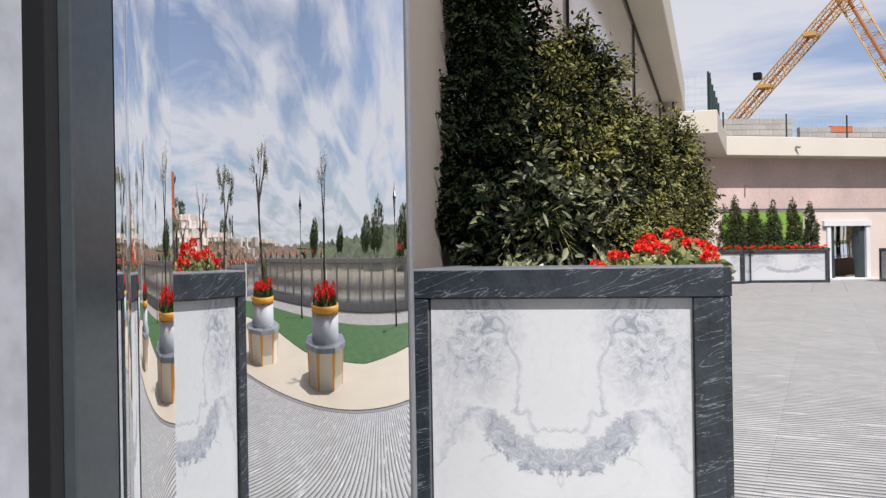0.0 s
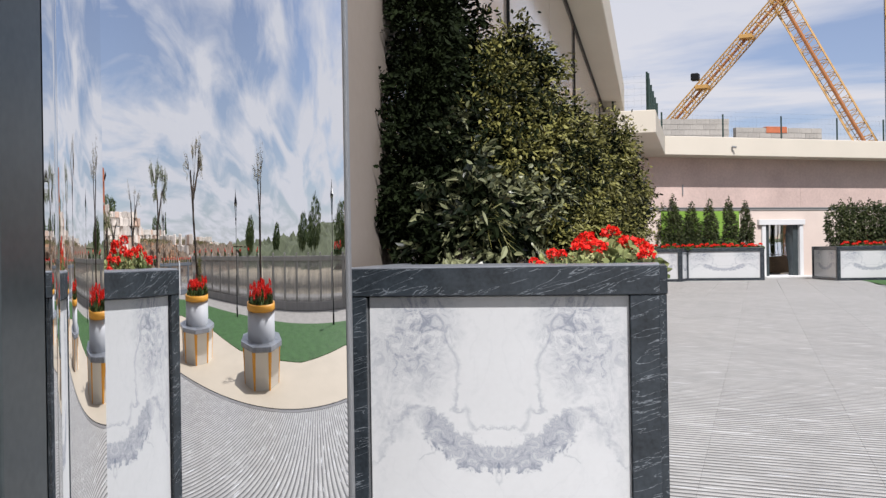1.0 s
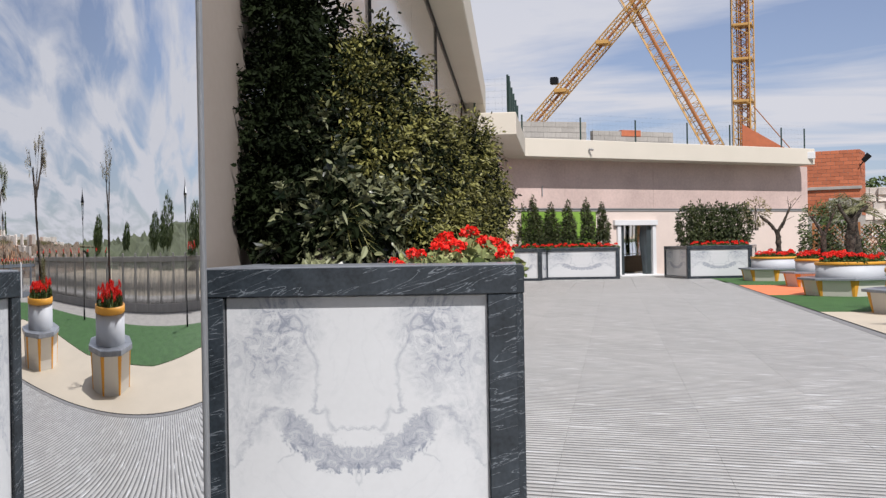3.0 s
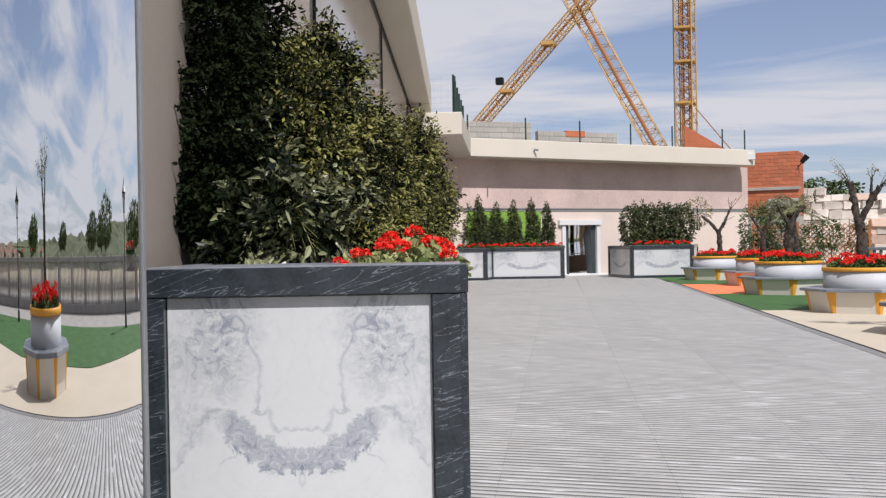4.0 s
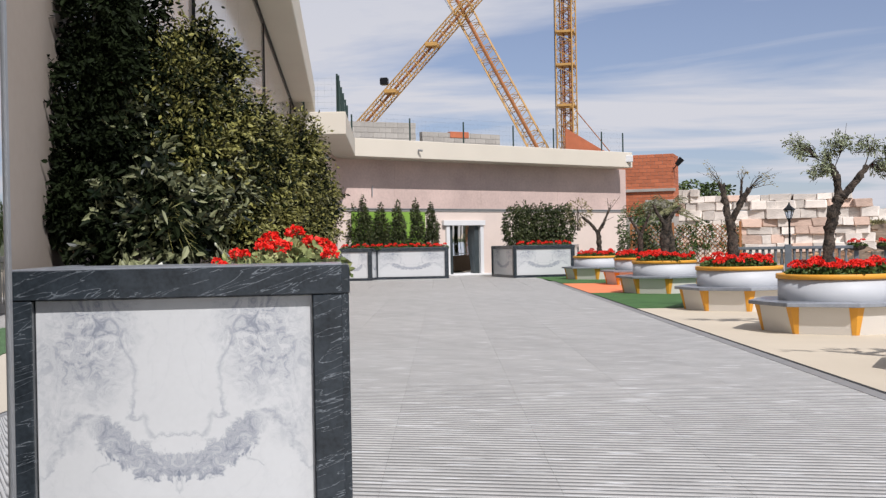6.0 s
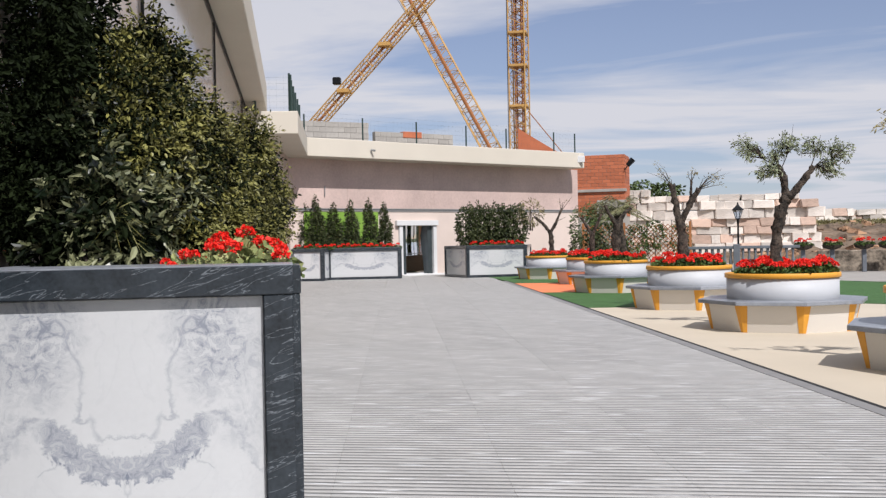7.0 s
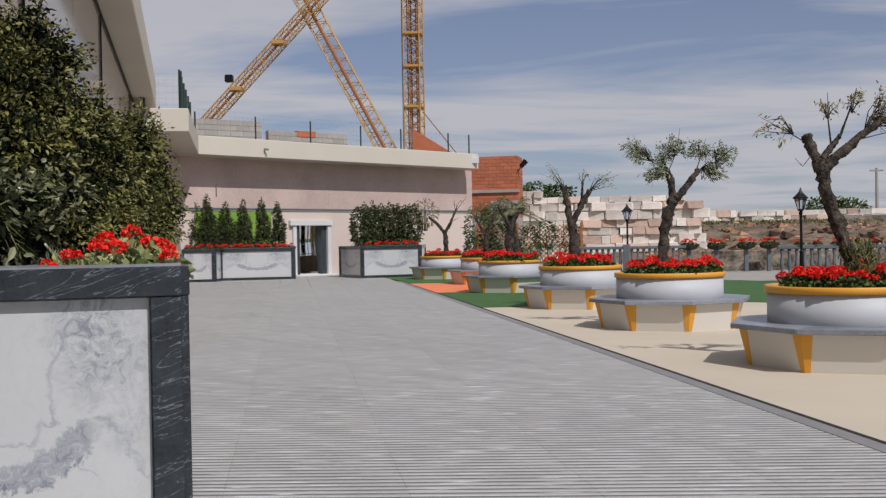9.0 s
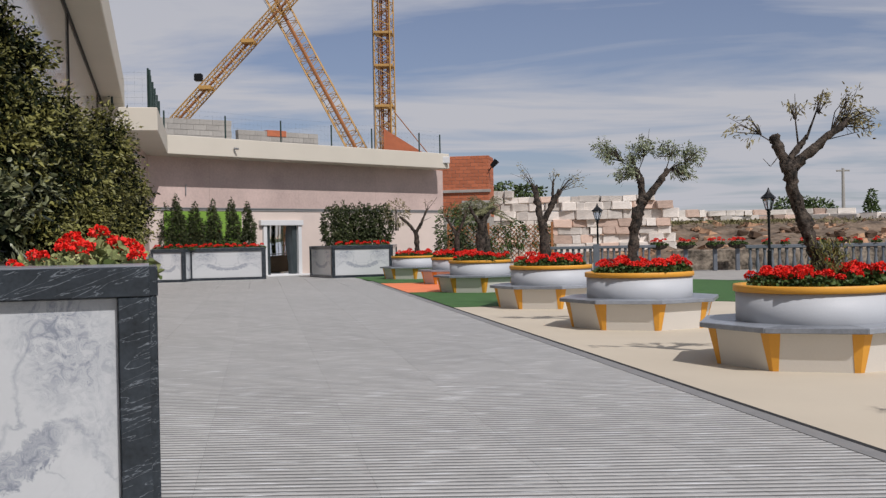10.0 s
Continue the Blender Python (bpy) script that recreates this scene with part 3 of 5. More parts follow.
FL = (FB - FA).length + 0.24
PL = FL - 0.58                          # where the parapet ends
DS0, DS1 = 6.78, 8.60
house = thing("far_building", "low building clad in pink stone with a cream parapet", "building")
part("wall", prism([far(0), far(DS0), far(DS0, -0.5), far(0, -0.5)][::-1], -0.05, 2.63), M_LOWWALL, house)
part("wall", prism([far(DS1), far(FL), far(FL, -0.5), far(DS1, -0.5)][::-1], -0.05, 2.63), M_LOWWALL, house)
part("wall", prism([far(DS0), far(DS1), far(DS1, -0.5), far(DS0, -0.5)][::-1], 2.03, 2.63), M_LOWWALL, house)
for i in range(4):
    part("upper_wall", prism([far(FL * i / 4 + 0.003), far(FL * (i + 1) / 4 - 0.003), far(FL * (i + 1) / 4 - 0.003, -0.5), far(FL * i / 4 + 0.003, -0.5)][::-1], 2.67, 4.59), M_WALL, house)
part("string_course", prism([far(0, 0.03), far(FL, 0.03), far(FL, -0.4), far(0, -0.4)][::-1], 2.60, 2.72), M_KERB, house, "grey string course")
# thin dark strip, proud of the course, paints its shadow line
part("string_groove", prism([far(0, 0.034), far(FL, 0.034), far(FL, 0.005), far(0, 0.005)][::-1], 2.655, 2.685), M_DARKSTONE, house, "dark strip put on for the shadow line of the string course")
part("parapet", prism([far(1.3, 1.0), far(PL, 1.0), far(PL, -1.2), far(-1.2, -1.2)][::-1], 4.59, 5.28, 0.02), M_CREAM, house, "cream plastered overhanging parapet")
part("roof", prism([far(-1.2, -1.202), far(FL - 0.15, -1.202), far(FL - 0.15, -9.2), far(-1.2, -9.2)][::-1], 4.60, 5.2), M_CONC, house)
part("side_wall", prism([far(FL, -0.5), far(FL, -9), far(FL - 0.4, -9), far(FL - 0.4, -0.5)], -0.05, 4.59), M_WALL, house)
door = thing("door_1", "doorway with white stone frame and rippled mirror panels", "doorway", kind="structure")
part("jamb", prism([far(DS0 - 0.05, 0.10), far(DS0 + 0.12, 0.10), far(DS0 + 0.12, -0.5), far(DS0 - 0.05, -0.5)][::-1], 0, 2.03, 0.006), M_WHITE, door)
part("jamb", prism([far(DS1 - 0.12, 0.10), far(DS1 + 0.05, 0.10), far(DS1 + 0.05, -0.5), far(DS1 - 0.12, -0.5)][::-1], 0, 2.03, 0.006), M_WHITE, door)
part("lintel", prism([far(DS0 - 0.22, 0.16), far(DS1 + 0.10, 0.16), far(DS1 + 0.10, -0.1), far(DS0 - 0.22, -0.1)][::-1], 2.032, 2.24, 0.006), M_WHITE, door)
part("threshold", prism([far(DS0 - 0.2, 0.5), far(DS1 + 0.3, 0.5), far(DS1 + 0.3, -0.5), far(DS0 - 0.2, -0.5)][::-1], -0.05, 0.05, 0.006), M_WHITE, door)
part("dark_reveal", prism([far(DS0 + 0.125, -0.02), far(DS0 + 0.34, -0.02), far(DS0 + 0.34, -0.48), far(DS0 + 0.125, -0.48)][::-1], 0.05, 2.03), M_DARKSTONE, door)
part("dark_reveal", prism([far(DS1 - 0.36, -0.02), far(DS1 - 0.125, -0.02), far(DS1 - 0.125, -0.48), far(DS1 - 0.36, -0.48)][::-1], 0.05, 2.03), M_DARKSTONE, door)
wav = bmesh.new()
cols = 24
grid = []
for i in range(cols + 1):
    s = DS0 + 0.36 + (DS1 - DS0 - 0.72) * i / cols
    grid.append([wav.verts.new((*far(s, -0.14 - 0.03 * math.cos(6.283 * i / cols) + 0.03 * math.sin(z * 2.6 + 1.0)), z)) for z in np.linspace(0.05, 2.03, 14)])
for a, b in zip(grid, grid[1:]):
    for k in range(13):
        wav.faces.new((a[k], b[k], b[k + 1], a[k + 1]))
part("mirror_panel", wav, M_MIRROR, door, "rippled mirror steel", smooth=True)
part("back_wall", prism([far(DS0, -0.56), far(DS1, -0.56), far(DS1, -0.7), far(DS0, -0.7)][::-1], -0.05, 2.6), M_DARKSTONE, house)
part("green_panel", prism([far(2.3, 0.06), far(5.72, 0.06), far(5.72, 0.012), far(2.3, 0.012)][::-1], 1.0, 2.57, 0.004), M_GREENWALL, house, "bright lime green panel")

# ---- mirror entrance beside the near planter ----
entrance = thing("entrance_niche", "entrance niche lined with bent mirror steel and dark stone", "entrance", kind="structure")


def bent_mirror(start, heading, length, a, b, c, steps, ripple, skip=0.0, z1=3.6):
    """A steel sheet whose plan heading turns ever faster along it."""
    bm = bmesh.new()
    p, rows = Vector(start), []
    for i in range(steps + 1):
        s = length * i / steps
        if s >= skip:
            rows.append([bm.verts.new((p.x, p.y, z)) for z in (-0.03, 1.2, 2.4, z1)])
        mu = radians(heading - a * s - b * s * s - c * s ** 3 + ripple * math.sin(s * 22.0))
        p = p + Vector((-math.sin(mu), math.cos(mu))) * (length / steps)
    for r0, r1 in zip(rows, rows[1:]):
        for k in range(3):
            bm.faces.new((r0[k], r1[k], r1[k + 1], r0[k + 1]))
    return bm, p


mir, mir_end = bent_mirror((-1.937, 1.864), 22.95, 1.177, 20.73, 24.43, 0.816, 150, 0.0, 0.085)
part("mirror_sheet", mir, M_MIRROR, entrance, "concave mirror steel sheet", smooth=True)
mir2, mir2_end = bent_mirror((-1.900, 1.700), 36.0, 0.262, 158.0, 0.0, 0.0, 90, 5.0)
part("mirror_sheet", mir2, M_MIRROR, entrance, "crinkled mirror steel strip", smooth=True)
part("mirror_edge", prism([(mir_end.x - 0.008, mir_end.y + 0.001), (mir_end.x + 0.008, mir_end.y + 0.001), (mir_end.x + 0.008, mir_end.y + 0.014), (mir_end.x - 0.008, mir_end.y + 0.014)], -0.03, 3.6), M_GREYSTEEL, entrance, "thin grey steel edge")
part("niche_back", prism([(-2.45, 1.3), (-2.2, 1.3), (-2.2, 3.0), (-2.45, 3.0)], -0.05, 5.5), M_DARKSTONE, entrance)
part("niche_head", prism([(-2.5, 1.2), (-1.8, 1.2), (-1.86, 2.96), (-2.5, 3.3)], 3.62, 5.55), M_DARKSTONE, entrance)
part("dark_pilaster", prism([(-2.2, 1.35), (-1.805, 1.50), (-1.885, 1.685), (-2.2, 1.75)], -0.05, 3.6, 0.004), M_DARKSTONE, entrance, "dark polished stone pilaster")
# pilaster's turned-away side, its shade put into a black material
part("dark_return", prism([(-2.2, 1.2), (-1.80, 1.37), (-1.83, 1.485), (-2.2, 1.34)], -0.05, 3.6), M_GAP_SHADE, entrance)
part("marble_wall", prism([(-2.2, -4.0), (-1.3, -4.0), (-1.74, 1.33), (-2.2, 1.19)], -0.05, 3.6), M_SHADEMARBLE, entrance, "white and grey veined marble wall")

entrance.location = (0.006, 0, 0)

# ---- planters of marble ----


def planter_front(name, a, b, h, parent, post=0.118, first=0.092, band=0.115, proud=0.032):
    """One clad side of a marble planter from plan point a to b (outside on the right)."""
    a, b = Vector(a), Vector(b)
    d = (b - a).normalized()
    ang = math.degrees(math.atan2(d.y, d.x))
    ln = (b - a).length
    side = new(name)
    side.parent = parent
    side.matrix_basis = pose(a.x, a.y, 0, 0, 0, ang)
    top = part("top_band", box(0, ln, -proud, 0.10, h - band, h, 0.004), M_DMARBLE, side)
    top.location = (0, 0, 0)
    part("post", box(0.002, first, -proud + 0.004, 0.10, 0.0, h - band - 0.002, 0.004), M_DMARBLE, side)
    part("post", box(ln - post, ln - 0.002, -proud + 0.004, 0.10, 0.0, h - band - 0.002, 0.004), M_DMARBLE, side)
    part("plinth", box(first + 0.001, ln - post - 0.001, -proud + 0.006, 0.10, 0.0, 0.09, 0.004), M_DMARBLE, side)
    w = (ln - post - first - 0.004) / 2
    hh = (h - band - 0.096) / 2
    p = part("panel", box(-0.53, 0.53, 0.015, 0.09, -0.49, 0.49, 0.003), M_WMARBLE, side)
    p.scale = (w / 0.53, 1, hh / 0.49)
    p.location = ((ln - post + first) / 2, 0, 0.093 + hh)
    return side


def planter(corners, h, label, z=0.0, sides=None):
    """A planter on a plan of four corners, counter-clockwise from the front left."""
    t = thing("marble_planter", label, "planter", pose(0, 0, z))
    k = len(corners)
    for i in range(k):
        if sides is None or i in sides:
            planter_front("side", corners[i], corners[(i + 1) % k], h, t)
    c = Vector((sum(p[0] for p in corners) / k, sum(p[1] for p in corners) / k))
    inner = [tuple(c + (Vector(p) - c) * 0.93) for p in corners]
    part("soil", prism(inner, 0.05, h - 0.06), M_SOIL, t, "dark soil")
    cap = bmesh.new()
    o1 = [tuple(Vector(p)) for p in corners]
    o2 = [tuple(c + (Vector(p) - c) * 0.86) for p in corners]
    lo = [[cap.verts.new((x, y, z0)) for x, y in o] for o in (o1, o2) for z0 in (h + 0.001, h + 0.007)]
    for i in range(k):
        j = (i + 1) % k
        for q0, q1 in ((0, 1), (1, 3), (3, 2)):
            cap.faces.new((lo[q0][i], lo[q0][j], lo[q1][j], lo[q1][i]))
    part("coping", cap, M_SLAB, t, "grey marble coping")
    return t


NP = [(-2.387, 3.711), (-1.150, 4.101), (-3.88, 13.19), (-5.25, 12.90)]
planter(NP, 1.218, "white marble planter framed in dark veined marble", sides=(0, 1, 2))
planter([(-10.75, 36.35), (-9.58, 36.5), (-9.62, 37.85), (-10.45, 37.35)], 1.17, "white marble planter framed in dark marble by the corner", sides=(0, 1))
planter([(-9.66, 37.45), (-7.02, 38.05), (-7.62, 40.2), (-9.3, 38.9)], 1.17, "white marble planter framed in dark marble beside the doorway", sides=(0, 1))
planter([(-5.62, 39.9), (-4.48, 37.6), (-2.36, 38.5), (-2.6, 45.3)], 1.17, "white marble planter with a clipped hedge beside the doorway", sides=(0, 1, 2))

# ---- shrubs and flowers ----


def shrub(name, label, lobes, count, length, width, material, seed, category="shrub", stems=5, shell=0.55, foot=None, droop=0.25, clump=0.0, core=0.0):
    rng = np.random.default_rng(seed)
    lb = np.array(lobes, float)
    base = foot or (float(lb[:, 0].mean()), float(lb[:, 1].mean()), float((lb[:, 2] - lb[:, 5]).min()))
    t = thing(name, label, category, pose(*base))
    lb[:, :3] -= base
    pts, out = crown_points(rng, lb, count, shell, clump)
    keep = pts[:, 2] > -0.02
    part("foliage", leaves("foliage", pts[keep], out[keep], length, width, material, rng, droop), material, t)
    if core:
        # shade inside the shrub is put into the colour of these leaves
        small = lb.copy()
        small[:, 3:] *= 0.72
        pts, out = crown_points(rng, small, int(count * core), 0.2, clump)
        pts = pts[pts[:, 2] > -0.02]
        part("inner_foliage", leaves("inner_foliage", pts, rng.normal(0, 1, pts.shape), length, width, M_YEW_SHADELEAF, rng, droop), M_YEW_SHADELEAF, t, "inner leaves coloured near-black for the shade between sprays")
    bm = bmesh.new()
    for i in range(stems):
        j = lb[i % len(lb)]
        sx, sy = rng.normal(0, 0.05, 2)
        mid = (sx + j[0] * 0.4, sy + j[1] * 0.4, max(0.1, j[2] * 0.5))
        tube([(sx, sy, -0.1), mid, (j[0], j[1], j[2] + j[5] * 0.4)], [0.022, 0.016, 0.006], 6, bm)
    part("stem", bm, M_BARK, t, "brown woody stems")
    return t


shrub("conifer_shrub", "tall dark green shrub in shade against the wall", [(-2.67, 4.95, 2.51, 0.18, 0.17, 0.29), (-2.68, 4.9, 2.17, 0.17, 0.15, 0.28), (-2.7, 4.85, 1.84, 0.17, 0.15, 0.27), (-2.7, 4.75, 1.51, 0.15, 0.13, 0.27), (-2.81, 5.5, 2.57, 0.2, 0.18, 0.3), (-2.73, 5.3, 2.17, 0.16, 0.15, 0.26), (-2.69, 4.95, 1.64, 0.15, 0.14, 0.25), (-2.8, 5.0, 2.84, 0.19, 0.17, 0.25), (-2.77, 5.4, 2.91, 0.2, 0.18, 0.27), (-2.8, 5.2, 3.3, 0.22, 0.2, 0.35)], 26000, 0.040, 0.020, M_YEW_SHADELEAF, 1, clump=0.09, shell=0.3)
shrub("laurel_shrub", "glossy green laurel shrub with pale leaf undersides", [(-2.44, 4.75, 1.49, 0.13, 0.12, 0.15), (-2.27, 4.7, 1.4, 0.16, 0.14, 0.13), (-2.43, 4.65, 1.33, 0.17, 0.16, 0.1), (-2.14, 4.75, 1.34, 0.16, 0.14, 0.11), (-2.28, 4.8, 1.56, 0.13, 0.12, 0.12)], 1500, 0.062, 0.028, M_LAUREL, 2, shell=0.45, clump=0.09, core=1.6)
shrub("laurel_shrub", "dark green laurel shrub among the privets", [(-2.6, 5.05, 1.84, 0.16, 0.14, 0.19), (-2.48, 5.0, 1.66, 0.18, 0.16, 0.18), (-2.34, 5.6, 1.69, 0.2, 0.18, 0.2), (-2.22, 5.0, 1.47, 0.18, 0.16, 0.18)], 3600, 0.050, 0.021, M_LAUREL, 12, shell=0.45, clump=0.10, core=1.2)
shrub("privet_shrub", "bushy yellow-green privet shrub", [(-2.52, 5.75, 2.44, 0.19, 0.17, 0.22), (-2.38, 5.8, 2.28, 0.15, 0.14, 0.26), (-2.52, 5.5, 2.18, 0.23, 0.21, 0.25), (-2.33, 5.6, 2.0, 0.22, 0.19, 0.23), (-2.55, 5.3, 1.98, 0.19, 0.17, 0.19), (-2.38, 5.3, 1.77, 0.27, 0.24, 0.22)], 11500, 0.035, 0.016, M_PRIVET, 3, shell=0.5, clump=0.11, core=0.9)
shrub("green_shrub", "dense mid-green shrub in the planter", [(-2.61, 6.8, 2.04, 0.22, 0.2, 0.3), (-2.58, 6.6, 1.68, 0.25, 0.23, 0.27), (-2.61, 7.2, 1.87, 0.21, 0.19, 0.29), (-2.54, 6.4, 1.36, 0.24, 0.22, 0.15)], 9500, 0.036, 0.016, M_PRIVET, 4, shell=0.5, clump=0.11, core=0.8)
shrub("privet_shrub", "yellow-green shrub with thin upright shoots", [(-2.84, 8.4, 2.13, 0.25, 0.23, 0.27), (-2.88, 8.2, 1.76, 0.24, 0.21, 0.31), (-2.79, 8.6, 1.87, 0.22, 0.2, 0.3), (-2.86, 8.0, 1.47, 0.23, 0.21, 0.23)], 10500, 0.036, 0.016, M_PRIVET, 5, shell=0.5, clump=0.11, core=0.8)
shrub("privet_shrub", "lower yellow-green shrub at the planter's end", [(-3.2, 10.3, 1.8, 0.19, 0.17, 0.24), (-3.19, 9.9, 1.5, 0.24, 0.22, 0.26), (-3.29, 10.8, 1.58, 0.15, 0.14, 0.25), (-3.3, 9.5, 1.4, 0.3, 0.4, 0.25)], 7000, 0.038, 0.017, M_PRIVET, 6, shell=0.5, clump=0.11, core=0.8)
# a tuft of narrow grass-like leaves
_rng = np.random.default_rng(77)
_c = np.tile([[-2.14, 4.62, 1.45]], (46, 1)) + _rng.normal(0, 0.03, (46, 3))
_o = np.stack([_rng.uniform(0.2, 1.2, 46), _rng.uniform(-0.5, 0.2, 46), _rng.uniform(-0.3, 0.7, 46)], 1)
tuft = thing("grass_tuft", "tuft of narrow yellow-green leaves among the shrubs", "plant")
part("foliage", leaves("blades", _c, _o, 0.15, 0.004, M_PRIVET, _rng, 0.6), M_PRIVET, tuft)


def geranium_meshes(seed, n_heads, spread, height, n_leaf, head_r, leaf, petal, per_head):
    """Foliage and blossom meshes of one clump: round domed heads over broad leaves."""
    rng = np.random.default_rng(seed)
    a = rng.uniform(0, 6.283, n_leaf)
    r = spread * np.sqrt(rng.uniform(0, 1, n_leaf))
    z = height * (1 - (r / spread) ** 2 * 0.6) * rng.uniform(0.15, 0.85, n_leaf)
    c = np.stack([r * np.cos(a), r * np.sin(a), z], 1)
    o = np.stack([np.cos(a) * 0.6, np.sin(a) * 0.6, rng.uniform(0.3, 1, n_leaf)], 1)
    fol = leaves("foliage", c, o, 0.05, 0.055, leaf, rng, 0.3)
    heads, hout = [], []
    for i in range(n_heads):
        aa, rr = i * 6.283 / n_heads + rng.uniform(-0.5, 0.5), spread * rng.uniform(0.15, 0.95)
        hz = height * (1.0 - 0.35 * (rr / spread) ** 2) * rng.uniform(0.75, 1.2)
        d = rng.normal(0, 1, (per_head, 3))
        d /= np.linalg.norm(d, axis=1)[:, None]
        d[:, 2] = np.abs(d[:, 2]) * 0.9 - 0.2
        heads.append(np.array([rr * math.cos(aa), rr * math.sin(aa), hz]) + d * head_r * rng.uniform(0.75, 1.15))
        hout.append(d)
    blo = leaves("blossoms", np.concatenate(heads), np.concatenate(hout), petal, petal * 1.1, M_RED, rng, 0.1)
    return fol, blo


GER = [geranium_meshes(100 + i, 3, 0.17, 0.18, 190, 0.056, M_BENCHLEAF, 0.026, 85) for i in range(4)]
GERNEAR = [geranium_meshes(200 + i, 3, 0.14, 0.20, 170, 0.030, M_GERLEAF, 0.017, 75) for i in range(4)]


def geranium(x, y, z, k, rot=0.0, size=1.0, where="in a planter", kinds=None):
    kinds = kinds or GER
    t = thing("geranium", "red-flowering geranium clump with green leaves " + where, "flower", pose(x, y, z, 0, 0, rot) @ Matrix.Diagonal((size, size, size, 1)), group="geraniums " + where)
    part("foliage", kinds[k % 4][0], M_GERLEAF, t)
    part("blossoms", kinds[k % 4][1], M_RED, t, "bright red blossoms")
    return t


for i, (gx, gy) in enumerate(((-1.72, 4.43), (-1.60, 4.45), (-1.50, 4.50), (-1.42, 4.54), (-1.36, 4.60), (-1.58, 4.75), (-1.80, 4.55), (-1.47, 4.80))):
    geranium(gx - 0.02, gy, 1.14, i, i * 70, (0.72, 0.85, 1.0, 0.95, 0.8, 1.1, 0.6, 0.95)[i], "in the near marble planter", GERNEAR)
for i in range(9):
    f0 = i / 8
    geranium(-9.55 + 2.35 * f0, 37.75 + 0.55 * f0, 1.11, i, i * 50, 1.0, "in the far marble planters")
for i in range(4):
    geranium(-10.75 + 0.38 * i, 37.2 + 0.05 * i, 1.11, i, i * 40, 1.0, "in the far marble planters")
for i in range(6):
    geranium(-4.25 + 0.33 * i, 37.95 + 0.13 * i, 1.11, i, i * 40, 1.0, "in the far marble planters")


def column_shrub(x, y, z, h, r, seed):
    lob = [(x, y, z + h * 0.25, r, r, h * 0.27), (x + 0.05, y, z + h * 0.5, r * 0.85, r * 0.85, h * 0.26), (x - 0.04, y, z + h * 0.74, r * 0.55, r * 0.55, h * 0.2), (x, y, z + h * 0.92, r * 0.22, r * 0.22, h * 0.14)]
    return tagged(shrub("cypress_shrub", "slim upright dark green conifer in the far planter", lob, 2000, 0.11, 0.04, M_CYPRESS, seed, "shrub", 1), group="upright conifers")


for i, (sx, sz) in enumerate(((-10.71, 1.92), (-10.28, 2.0), (-9.65, 1.75), (-9.02, 1.85), (-8.36, 1.88), (-7.80, 1.74))):
    column_shrub(sx, 38.05 + (sx + 10.71) * 0.3, 1.05, sz, (0.36, 0.34, 0.29, 0.27, 0.27, 0.25)[i], 20 + i)
shrub("box_hedge", "dense clipped dark green hedge in the far planter", [(-4.58 + 0.36 * i, 38.6 + 0.18 * i, 1.88 + 0.04 * (i % 2), 0.42, 0.5, 0.82) for i in range(6)], 9500, 0.10, 0.05, M_CYPRESS, 40, "hedge", 4)
shrub("dry_shrub", "sparse dry reddish shrub beside the hedge", [(-2.25, 39.6, 2.35, 0.5, 0.4, 0.55)], 420, 0.12, 0.04, M_DRYLEAF, 41, "shrub", 4)

# ---- bench planters ----


def octagon(r, turn=22.5):
    return [(r * math.cos(radians(turn + 45 * i)), r * math.sin(radians(turn + 45 * i))) for i in range(8)]


